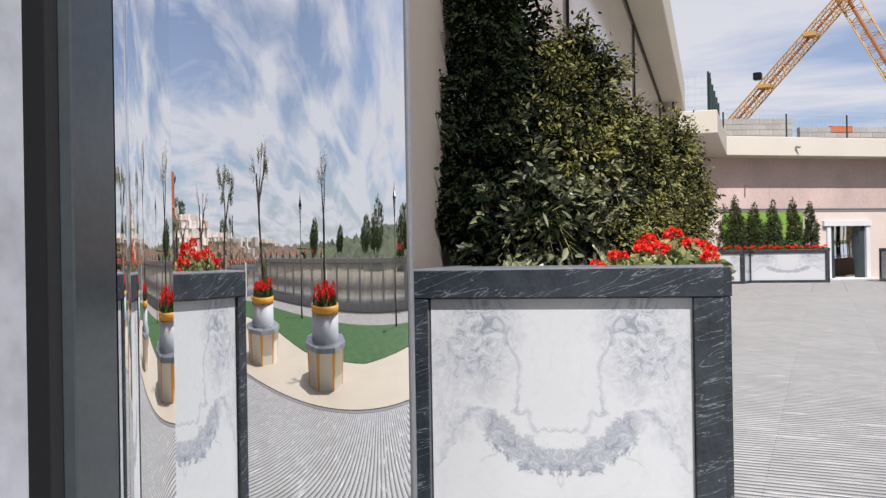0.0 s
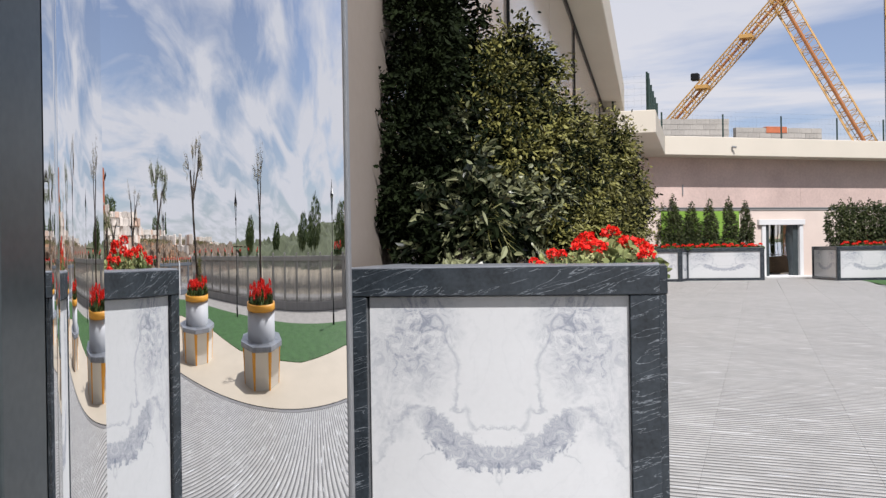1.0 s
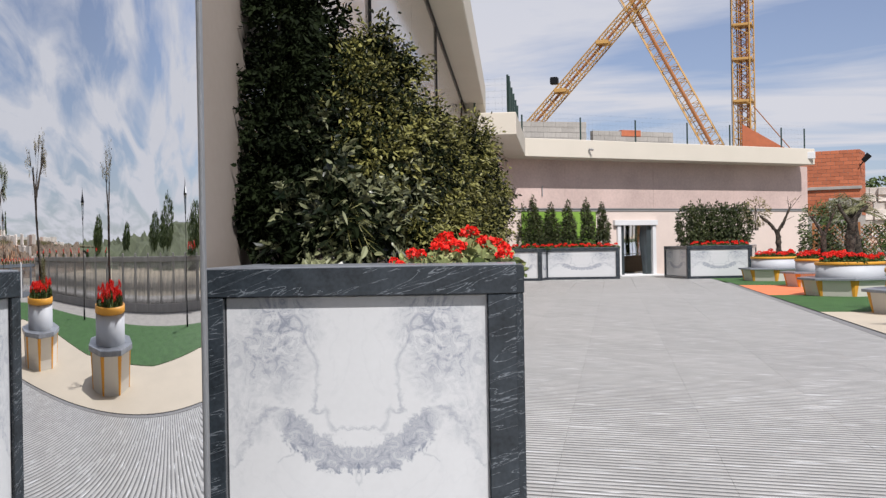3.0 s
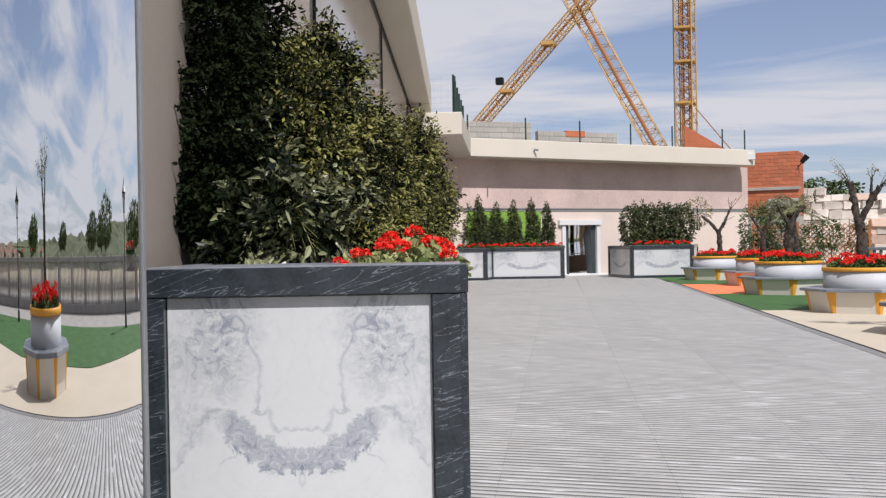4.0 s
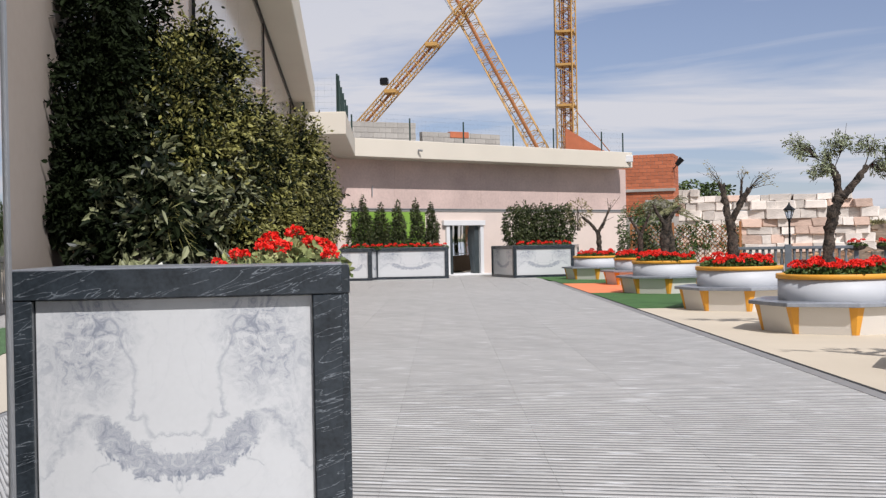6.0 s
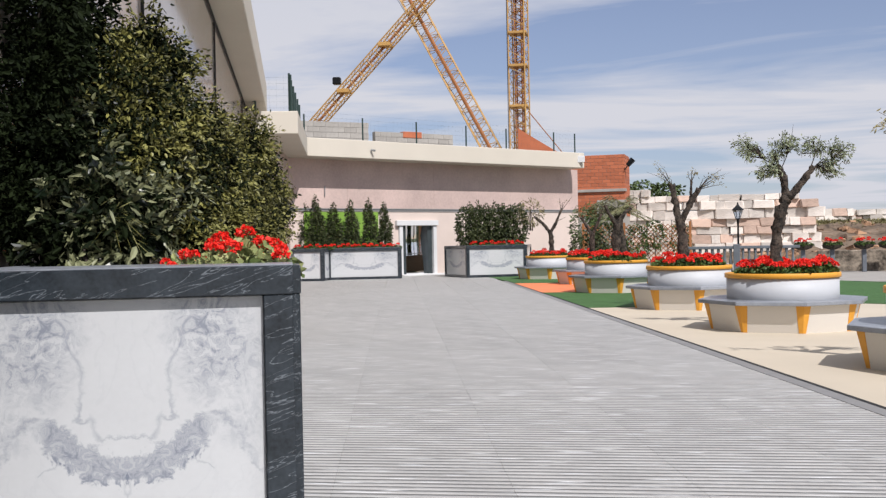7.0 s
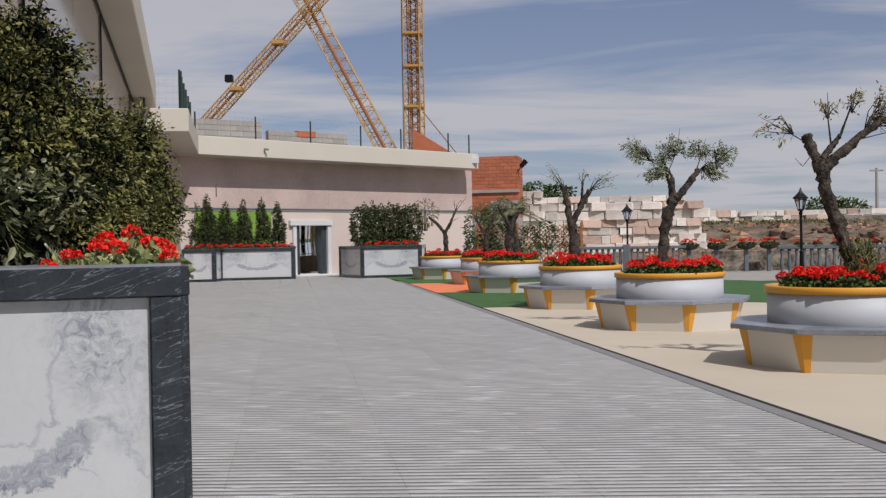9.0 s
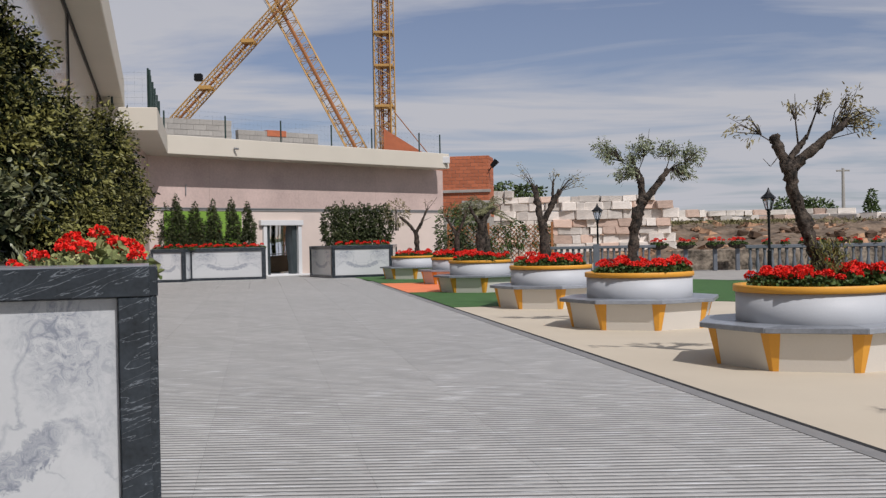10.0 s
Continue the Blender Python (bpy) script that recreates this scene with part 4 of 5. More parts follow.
def bench_planter():
    t = thing("bench_planter", "white octagonal bench with ochre stripes round a white flower drum", "bench planter", group="bench planters on the terrace")
    H0, R0, R1 = 0.37, 1.0, 1.09
    lo, hi = octagon(R0), octagon(R1)
    for i in range(8):
        j = (i + 1) % 8
        a0, a1, b0, b1 = Vector((*lo[i], 0)), Vector((*lo[j], 0)), Vector((*hi[i], H0)), Vector((*hi[j], H0))
        nrm = (a1 - a0).cross(b0 - a0).normalized()
        bm = bmesh.new()
        q = [a0, a1, b1, b0]
        vs = [bm.verts.new(p) for p in q] + [bm.verts.new(p - nrm * 0.06) for p in q]
        for f in ((0, 1, 2, 3), (7, 6, 5, 4), (0, 4, 5, 1), (1, 5, 6, 2), (2, 6, 7, 3), (3, 7, 4, 0)):
            bm.faces.new([vs[k] for k in f])
        part("panel", bm, M_OFFWHITE, t)
        # an ochre stripe wraps each corner, wide above and narrow below
        bm = bmesh.new()
        prev = lo[i - 1], hi[i - 1]
        wl_, wh_ = 0.05, 0.105
        def mix(p, q, d, z):
            p, q = Vector(p), Vector(q)
            v = p + (q - p).normalized() * d
            v = v * (1 + 0.006)
            return Vector((v.x, v.y, z))
        ring = [mix(lo[i], lo[i - 1], wl_, 0.001), mix(lo[i], lo[j], 0, 0.001), mix(lo[i], lo[j], wl_, 0.001), mix(hi[i], hi[j], wh_, H0 - 0.001), mix(hi[i], hi[j], 0, H0 - 0.001), mix(hi[i], hi[i - 1], wh_, H0 - 0.001)]
        back = [Vector((p.x * 0.97, p.y * 0.97, p.z)) for p in ring]
        v1, v2 = [bm.verts.new(p) for p in ring], [bm.verts.new(p) for p in back]
        bm.faces.new((v1[0], v1[1], v1[4], v1[5]))
        bm.faces.new((v1[1], v1[2], v1[3], v1[4]))
        for k in range(6):
            bm.faces.new((v1[k], v2[k], v2[(k + 1) % 6], v1[(k + 1) % 6]))
        part("stripe", bm, M_OCHRE, t, "ochre painted corner stripe")
    so, si = octagon(1.185), octagon(0.70)
    for i in range(8):
        j = (i + 1) % 8
        c = ((so[i][0] + so[j][0]) / 2, (so[i][1] + so[j][1]) / 2)
        pl = [Vector(si[i]), Vector(so[i]), Vector(so[j]), Vector(si[j])]
        mid = sum(pl, Vector((0, 0))) / 4
        part("seat_slab", prism([tuple(mid + (p - mid) * 0.997) for p in pl], H0 + 0.002, H0 + 0.055, 0.006), M_SLAB, t, "grey marble seat slab")
    part("drum", lathe([(0.765, 0.3), (0.765, 0.715)], 48), M_DRUM, t, "white painted round drum", smooth="side")
    part("rim", lathe([(0.775, 0.717), (0.790, 0.722), (0.790, 0.778), (0.782, 0.788), (0.72, 0.788), (0.71, 0.74)], 48), M_OCHRE, t, "ochre painted rim", smooth="side")
    part("soil", lathe([(0.705, 0.70), (0.705, 0.745), (0.3, 0.76), (0.05, 0.77)], 24), M_SOIL, t)
    return t


def flowers_round(x, y, seed, n=15):
    r_ = random.Random(seed)
    for i in range(n):
        a = i * 6.283 / n + r_.uniform(-0.15, 0.15)
        rad = 0.54 + r_.uniform(-0.08, 0.06)
        geranium(x + rad * math.cos(a), y + rad * math.sin(a), 0.755, r_.randrange(4), r_.uniform(0, 360), r_.uniform(0.75, 1.2), "round a bench planter's tree")
    for i in range(5):
        a = i * 1.256 + 0.3
        geranium(x + 0.32 * math.cos(a), y + 0.32 * math.sin(a), 0.76, r_.randrange(4), r_.uniform(0, 360), r_.uniform(0.8, 1.0), "round a bench planter's tree")


BENCHES = [(3.66, 10.64), (2.71, 15.28), (1.84, 19.94), (0.62, 26.2), (-1.45, 36.0), (0.05, 31.3), (4.5, 6.0)]
first = bench_planter()
first.matrix_basis = pose(*BENCHES[0], 0, 0, 0, -18)
for bx, by in BENCHES[1:]:
    copy_thing(first, pose(bx, by, 0, 0, 0, -18))
for i, (bx, by) in enumerate(BENCHES):
    flowers_round(bx, by, 300 + i, 11)

# ---- olive trees ----


def olive(x, y, seed, label, trunk, limbs, branches, sprays, leaf_n, mat_leaf=None):
    """A pollarded tree: gnarled trunk, cut limbs, thin branches and sprays of leaves. Paths are (across, up, radius)."""
    mat_leaf = mat_leaf or M_OLIVE
    rng = np.random.default_rng(seed)
    t = thing("olive_tree", label, "tree", pose(x, y, 0.76), group="pollarded olive trees")

    def gnarled(path, depth, rough, seg):
        pts, rad = [], []
        for (x0, z0, r0), (x1, z1, r1) in zip(path, path[1:]):
            for f in np.linspace(0, 1, 7)[:-1]:
                pts.append((x0 + (x1 - x0) * f + rng.normal(0, rough * 0.25 * r0), depth * len(pts) / 20 + rng.normal(0, rough * 0.25 * r0), z0 + (z1 - z0) * f))
                rad.append((r0 + (r1 - r0) * f) * 0.74 * (1 + rng.normal(0, rough * 0.35)))
        pts.append((path[-1][0], depth * len(pts) / 20, path[-1][1]))
        rad.append(path[-1][2] * 0.74)
        bm = tube(pts, rad, seg)
        for v in bm.verts:
            v.co += Vector(rng.normal(0, path[0][2] * rough * 0.32, 3))
        return bm

    part("trunk", gnarled([(trunk[0][0], -0.05, trunk[0][2] * 1.3)] + trunk, 0.0, 0.28, 14), M_BARK, t, "gnarled grey trunk", smooth=True)
    for k, path in enumerate(limbs):
        part("limb", gnarled(path, (-1) ** k * 0.05, 0.28, 11), M_BARK, t, "thick cut limb", smooth=True)
    for k, path in enumerate(branches):
        part("branch", gnarled(path, (-1) ** k * 0.08, 0.12, 6), M_BARK, t, "thin upright branch")
    tips, ways = [], []
    if sprays:
        for (fx, fz, cx, cz, r, shoots) in sprays:
            bm = bmesh.new()
            # shoots run from a foot on the limb into a loose clump
            for k in range(shoots):
                d = rng.normal(0, 1, 3)
                en = Vector((cx, 0, cz)) + Vector(d / np.linalg.norm(d)) * r * rng.uniform(0.3, 1.0)
                st = Vector((fx, 0, fz))
                mid = st.lerp(en, 0.5) + Vector(rng.normal(0, 0.04, 3)) + Vector((0, 0, 0.04))
                tube([st, mid, en], [0.008, 0.005, 0.002], 5, bm, cap=False)
                for q in range(9):
                    f = rng.uniform(0.45, 1.04)
                    tips.append(mid.lerp(en, (f - 0.45) / 0.55) + Vector(rng.normal(0, 0.025, 3)))
                    ways.append((en - mid).normalized())
            part("twig", bm, M_BARK, t, "thin leafy shoots")
    if leaf_n and tips:
        idx = rng.integers(0, len(tips), leaf_n)
        c = np.array([tuple(tips[i]) for i in idx]) + rng.normal(0, 0.022, (leaf_n, 3))
        o = np.array([tuple(ways[i]) for i in idx])
        part("crown", leaves("crown", c, o, 0.050, 0.017, mat_leaf, rng, 0.25), mat_leaf, t, "sparse silvery olive leaves")
    return t


B1, B2, B3, B4, B5, B6 = BENCHES[:6]
olive(*B1, 1, "pollarded olive tree with a leaning trunk and dry leafy limb",
      [(0.10, 0.0, 0.10), (0.01, 0.38, 0.085), (-0.07, 0.61, 0.088), (-0.20, 1.02, 0.085), (-0.22, 1.24, 0.10)],
      [[(-0.23, 1.18, 0.085), (-0.31, 1.39, 0.075), (-0.37, 1.54, 0.062)], [(-0.19, 1.20, 0.075), (-0.02, 1.36, 0.062), (0.17, 1.52, 0.05), (0.38, 1.68, 0.036)], [(-0.22, 1.28, 0.05), (-0.12, 1.42, 0.042), (-0.03, 1.52, 0.024)]],
      [[(-0.04, 1.51, 0.020), (0.07, 1.78, 0.010), (0.15, 2.0, 0.004)], [(-0.13, 1.45, 0.014), (-0.16, 1.68, 0.009), (-0.17, 1.95, 0.003)], [(-0.30, 1.41, 0.010), (-0.54, 1.57, 0.006), (-0.81, 1.73, 0.003)], [(-0.30, 1.36, 0.008), (-0.42, 1.22, 0.005), (-0.5, 1.3, 0.003)], [(0.10, 1.47, 0.010), (0.50, 1.56, 0.004)]],
      [(0.30, 1.62, 0.52, 1.72, 0.22, 20), (0.2, 1.54, 0.40, 1.90, 0.16, 9), (-0.5, 1.55, -0.68, 1.62, 0.20, 7), (-0.16, 1.7, -0.15, 1.85, 0.16, 5), (0.08, 1.75, 0.14, 1.88, 0.14, 5)], 620, M_DRYLEAF)
olive(*B2, 2, "pollarded olive tree with a leafy grey-green crown",
      [(-0.10, 0.0, 0.10), (-0.06, 0.61, 0.088), (0.01, 0.90, 0.095), (0.10, 1.14, 0.09)],
      [[(0.08, 1.08, 0.075), (0.05, 1.37, 0.068), (-0.03, 1.54, 0.055)], [(0.11, 1.08, 0.075), (0.31, 1.31, 0.066), (0.45, 1.52, 0.055)]],
      [[(0.0, 1.5, 0.012), (-0.25, 1.66, 0.007), (-0.5, 1.85, 0.003)], [(0.4, 1.45, 0.012), (0.5, 1.75, 0.007), (0.55, 1.95, 0.003)], [(0.02, 1.5, 0.010), (0.15, 1.8, 0.006), (0.2, 2.12, 0.003)], [(0.44, 1.5, 0.010), (0.7, 1.62, 0.006), (0.95, 1.8, 0.003)]],
      [(-0.2, 1.64, -0.48, 1.80, 0.22, 18), (0.0, 1.45, -0.22, 1.46, 0.20, 14), (0.1, 1.7, 0.10, 1.86, 0.22, 13), (-0.02, 1.5, -0.08, 1.72, 0.20, 10), (0.5, 1.7, 0.48, 1.76, 0.22, 13), (0.7, 1.62, 0.85, 1.72, 0.22, 14), (0.46, 1.5, 0.70, 1.48, 0.20, 13)], 3000)
olive(*B3, 3, "pollarded olive tree with two bare cut limbs",
      [(-0.08, 0.0, 0.12), (-0.11, 0.67, 0.105), (-0.15, 0.95, 0.11)],
      [[(-0.17, 0.86, 0.085), (-0.24, 1.32, 0.08), (-0.28, 1.54, 0.07)], [(-0.12, 0.86, 0.085), (0.06, 1.21, 0.075), (0.21, 1.46, 0.06)], [(0.05, 1.2, 0.045), (0.07, 1.4, 0.035), (0.08, 1.62, 0.025)]],
      [[(-0.26, 1.5, 0.008), (-0.5, 1.7, 0.005), (-0.74, 1.8, 0.002)], [(0.2, 1.42, 0.008), (0.5, 1.66, 0.005), (0.78, 1.74, 0.002)]],
      [(-0.28, 1.5, -0.5, 1.78, 0.24, 6), (0.2, 1.44, 0.55, 1.66, 0.24, 8), (0.08, 1.6, 0.15, 1.75, 0.15, 3)], 170, M_DRYLEAF)
olive(*B4, 4, "stunted dark olive tree with a few shoots",
      [(0.05, 0.0, 0.16), (0.02, 0.55, 0.14), (0.06, 0.95, 0.13)],
      [[(0.05, 0.9, 0.09), (0.25, 1.2, 0.07), (0.42, 1.32, 0.05)], [(0.04, 0.9, 0.08), (-0.15, 1.2, 0.06), (-0.22, 1.4, 0.05)]],
      [[(0.4, 1.3, 0.012), (0.7, 1.5, 0.004)]], [(-0.2, 1.35, -0.3, 1.5, 0.25, 5)], 60)
olive(*B6, 5, "bushy small olive tree",
      [(0.0, 0.0, 0.12), (0.02, 0.75, 0.10)], [[(0.0, 0.7, 0.07), (-0.3, 1.2, 0.04)], [(0.02, 0.7, 0.07), (0.3, 1.3, 0.04)]], [],
      [(-0.28, 1.15, -0.35, 1.4, 0.32, 10), (0.28, 1.25, 0.35, 1.5, 0.32, 6)], 260)
olive(*B5, 6, "small bare tree before the pink wall",
      [(0.13, 0.0, 0.12), (0.12, 0.4, 0.10), (0.07, 0.92, 0.10)],
      [[(0.05, 0.86, 0.08), (-0.18, 1.16, 0.065), (-0.46, 1.38, 0.05)], [(0.10, 0.86, 0.08), (0.29, 1.16, 0.06), (0.51, 1.66, 0.04)]],
      [[(-0.42, 1.34, 0.02), (-0.62, 1.62, 0.008)], [(0.46, 1.55, 0.018), (0.42, 2.0, 0.006)], [(0.50, 1.6, 0.018), (0.85, 2.05, 0.006)], [(0.3, 1.2, 0.015), (0.62, 1.35, 0.005)]],
      [(0.5, 1.66, 0.6, 1.9, 0.25, 3)], 30, M_DRYLEAF)
olive(*BENCHES[6], 7, "bare olive tree with upright shoots",
      [(0.0, 0.0, 0.09), (0.02, 0.5, 0.075), (0.0, 0.9, 0.07)], [[(0.0, 0.86, 0.05), (-0.14, 1.2, 0.035)], [(0.0, 0.86, 0.05), (0.16, 1.25, 0.035)]],
      [[(-0.14, 1.18, 0.012), (-0.22, 1.6, 0.003)], [(0.16, 1.2, 0.012), (0.2, 1.7, 0.003)]], [(-0.14, 1.2, -0.2, 1.4, 0.22, 8), (0.16, 1.2, 0.2, 1.5, 0.22, 8)], 220, M_DRYLEAF)

# ---- street lamps ----


def street_lamp():
    t = thing("street_lamp", "black cast-iron lantern lamp post on the terrace", "street lamp", group="lantern lamp posts")
    part("post", lathe([(0.11, 0), (0.11, 0.2), (0.07, 0.26), (0.05, 0.8), (0.06, 0.84), (0.038, 0.88), (0.034, 1.82), (0.055, 1.86), (0.055, 1.9), (0.02, 1.92)], 12), M_IRON, t)
    part("glass", lathe([(0.075, 1.98), (0.16, 2.26)], 6), M_LAMPGLASS, t, "pale lantern glass")
    part("lantern_base", lathe([(0.03, 1.91), (0.09, 1.95), (0.09, 1.98)], 6), M_IRON, t)
    part("roof", lathe([(0.21, 2.26), (0.21, 2.29), (0.09, 2.40), (0.05, 2.45), (0.03, 2.50), (0.012, 2.56)], 6), M_IRON, t)
    bm = bmesh.new()
    for i in range(6):
        a = 2 * math.pi * i / 6
        tube([(0.08 * math.cos(a), 0.08 * math.sin(a), 1.98), (0.165 * math.cos(a), 0.165 * math.sin(a), 2.26)], 0.011, 4, bm)
    part("cage", bm, M_IRON, t)
    return t


lamp = street_lamp()
LAMPS = [(8.54, 28.3), (5.28, 38.5), (12.0, 13.5), (12.6, 0.6), (12.8, -9.0)]
lamp.matrix_basis = pose(*LAMPS[0], 0)
for lx, ly in LAMPS[1:]:
    copy_thing(lamp, pose(lx, ly, 0))

# ---- balustrade ----


def balustrade(a, b, label, tall=1.0):
    a, b = Vector(a), Vector(b)
    ln = (b - a).length
    ang = math.degrees(math.atan2((b - a).y, (b - a).x))
    t = thing("balustrade", label, "balustrade", pose(a.x, a.y, 0, 0, 0, ang) @ Matrix.Diagonal((1, 1, tall, 1)), kind="structure")
    stone = M_CONC if tall > 1 else M_BLUEGREY
    part("rail", box(0, ln, -0.09, 0.09, 0.90, 1.0, 0.012), stone, t)
    part("plinth", box(0, ln, -0.1, 0.1, 0, 0.16, 0.01), stone, t)
    base = lathe([(0.055, 0.16), (0.055, 0.22), (0.03, 0.26), (0.062, 0.42), (0.055, 0.52), (0.028, 0.72), (0.05, 0.82), (0.05, 0.90)], 8)
    me = mesh_of(base, "baluster", True)
    k = int(ln / 0.20)
    for i in range(k):
        if i % 10 == 9:
            q = part("pier", box(-0.11, 0.11, -0.12, 0.12, 0, 1.06, 0.012), M_CONC if tall > 1 else M_WHITE if i % 20 == 19 else M_BLUEGREY, t)
        else:
            q = part("baluster", me, stone, t)
            q.scale = (1.55, 1.3, 1) if tall > 1 else (1, 1, 1)
        q.location = (0.12 + i * 0.20, 0, 0)
    return t


balustrade((3.0, 36.4), (6.9, 35.8), "grey-blue stone balustrade at the terrace edge")
balustrade((8.15, 29.2), (15.0, 28.6), "grey-blue stone balustrade at the terrace edge")
balustrade((15.0, 28.5), (17.0, 12.0), "weathered grey stone balustrade at the terrace edge", 1.2)
balustrade((17.0, 11.9), (17.5, -3.0), "weathered grey stone balustrade at the terrace edge", 1.2)
balustrade((17.5, -3.1), (17.0, -14.0), "weathered grey stone balustrade at the terrace edge", 1.2)

# ---- crane ----


def lattice(a, b, w, bays, up=(0, 1, 0)):
    """A square lattice boom from a to b: four chords with zigzag bracing."""
    a, b = Vector(a), Vector(b)
    d = (b - a).normalized()
    s = d.cross(Vector(up)).normalized()
    t = d.cross(s)
    bm = bmesh.new()
    cs = [(s * i + t * j) * (w / 2) for i, j in ((-1, -1), (1, -1), (1, 1), (-1, 1))]
    for c in cs:
        tube([a + c, b + c], 0.065, 4, bm)
    for k in range(bays):
        p, q = a.lerp(b, k / bays), a.lerp(b, (k + 1) / bays)
        for i in range(4):
            c0, c1 = cs[i], cs[(i + 1) % 4]
            tube([p + (c0 if k % 2 else c1), q + (c1 if k % 2 else c0)], 0.035, 3, bm, cap=False)
            if k % 2 == 0:
                tube([p + c0, p + c1], 0.03, 3, bm, cap=False)
    return bm


crane = thing("tower_crane", "yellow lattice tower crane with raised booms beyond the roof", "crane")
part("mast", lattice((-5.95, 90, -0.1), (-5.95, 90.0, 40), 1.42, 56, (0.2, 1, 0)), M_CRANE, crane)
part("ladder", lattice((-5.9, 90, -0.1), (-5.9, 90.0, 40), 0.62, 90, (0.2, 1, 0)), M_RUST, crane, "dark brown inner ladder")
part("walkway", tube([(-25.6, 90, 10.64), (-13.5, 90, 23.25)], 0.13, 6), M_RUST, crane, "dark brown inner walkway")
part("boom", lattice((-25.6, 90, 10.64), (-13.5, 90, 23.25), 1.0, 30, (0, 1, 0.0)), M_CRANE, crane, "yellow lattice boom")
part("boom", lattice((-16.2, 91.5, 24.2), (-7.6, 91.5, 7.6), 1.55, 30, (0, 1, 0.0)), M_CRANE, crane, "yellow lattice boom")
for k, (cx, cz) in enumerate(((-21.52, 14.9), (-17.73, 18.85))):
    part("boom_joint", box(cx - 0.55, cx + 0.55, 89.3, 90.7, cz - 0.12, cz + 0.22, 0.03), M_CRANE, crane)
for cz in (12.9, 16.4, 19.25, 22.6):
    part("mast_collar", box(-6.72, -5.18, 89.2, 90.8, cz, cz + 0.22, 0.03), M_CRANE, crane)
bm = tube([(-15.95, 90.7, 23.7), (-7.7, 90.7, 7.7)], 0.17, 6)
part("hydraulic_rod", bm, M_RUST, crane, "rusty brown rod")
part("stay_rope", tube([(-5.2, 90, 12.6), (-2.2, 90, 8.75)], 0.045, 5), M_RUST, crane)
part("stay_rope", tube([(-17.0, 91, 23.6), (-8.4, 91, 8.4)], 0.025, 4), M_IRON, crane)
part("stay_rope", tube([(-6.9, 90, 36), (-6.95, 90, 4)], 0.03, 4), M_IRON, crane)
part("floodlight", box(-22.4, -21.7, 89.2, 89.8, 15.5, 16.15, 0.08), M_IRON, crane, "black floodlight")

# ---- roof of the far building: fence, rough walls ----


def roof_fence(pts, z, label, height=1.05, wires=True):
    t = thing("roof_fence", label, "fence")
    for i, p in enumerate(pts):
        part("post", tube([(p[0], p[1], z), (p[0], p[1], z + height)], 0.035, 6), M_FENCE, t)
    if wires:
        for a, b in zip(pts, pts[1:]):
            bm = bmesh.new()
            a, b = Vector((*a, z)), Vector((*b, z))
            for k in range(6):
                h = Vector((0, 0, 0.12 + k * 0.18))
                tube([a + h, b + h], 0.0014, 3, bm, cap=False)
            n = max(2, int((b - a).length / 0.18))
            for k in range(n):
                p = a.lerp(b, k / n)
                tube([p + Vector((0, 0, 0.06)), p + Vector((0, 0, height - 0.03))], 0.0010, 3, bm, cap=False)
            part("mesh_panel", bm, M_FENCE, t, "thin welded wire mesh")
    return t


roof_fence([far(q, 0.5) for q in (2.1, 4.74, 7.37, 10.0, 12.28, 15.19, 16.55)], 5.28, "dark green mesh fence along the far parapet", 0.92)
roof_fence([EAVE_N.lerp(EAVE_F, q) + EAVE_L * 0.25 for q in (0.03, 0.2, 0.37, 0.55, 0.75, 0.95)], 5.277, "dark green mesh fence on the low eave", 1.15)
roof_fence([EAVE_N + EAVE_L * q + Vector((0, 0.2)) for q in (0.25, 1.3, 2.4)], 5.277, "dark green mesh fence across the low eave", 1.1)
roof_fence([along(2 + 2.3 * k, 0.42) for k in range(12)], 6.46, "dark green posts along the near eave", 1.0, wires=False)
junction = thing("wall_box", "white junction box with cable at the parapet corner", "box", pose(*far(PL - 0.35, 1.01), 4.83))
part("case", box(-0.5, 0.25, -0.06, 0.06, 0.0, 0.3, 0.02), M_WHITE, junction)
part("cable", tube([(-0.5, 0, 0.3), (-0.62, 0, 0.2), (-0.6, 0, -0.1)], 0.015, 5), M_IRON, junction)
cctv = thing("security_camera", "small grey security camera on the far parapet", "camera", pose(*far(4.75, 1.05), 4.80))
part("body", tube([(0, 0, 0.12), (0.16, -0.05, 0.09)], 0.04, 8), M_GREYSTEEL, cctv)
part("bracket", tube([(0, 0.02, 0.0), (0, 0.0, 0.14)], 0.025, 6), M_GREYSTEEL, cctv)
# added tube in place of a short dark stain on the wall
stain_stub = thing("pipe_spout", "grey stub standing in for a short dark stain on the pink wall", "pipe", pose(*far(3.25, 0.03), 3.42))
part("pipe", tube([(0, 0, -0.25), (0, 0, 0.1), (0.0, 0.08, 0.16)], 0.025, 6), M_GREYSTEEL, stain_stub)

# rough walls and huts standing behind the far parapet


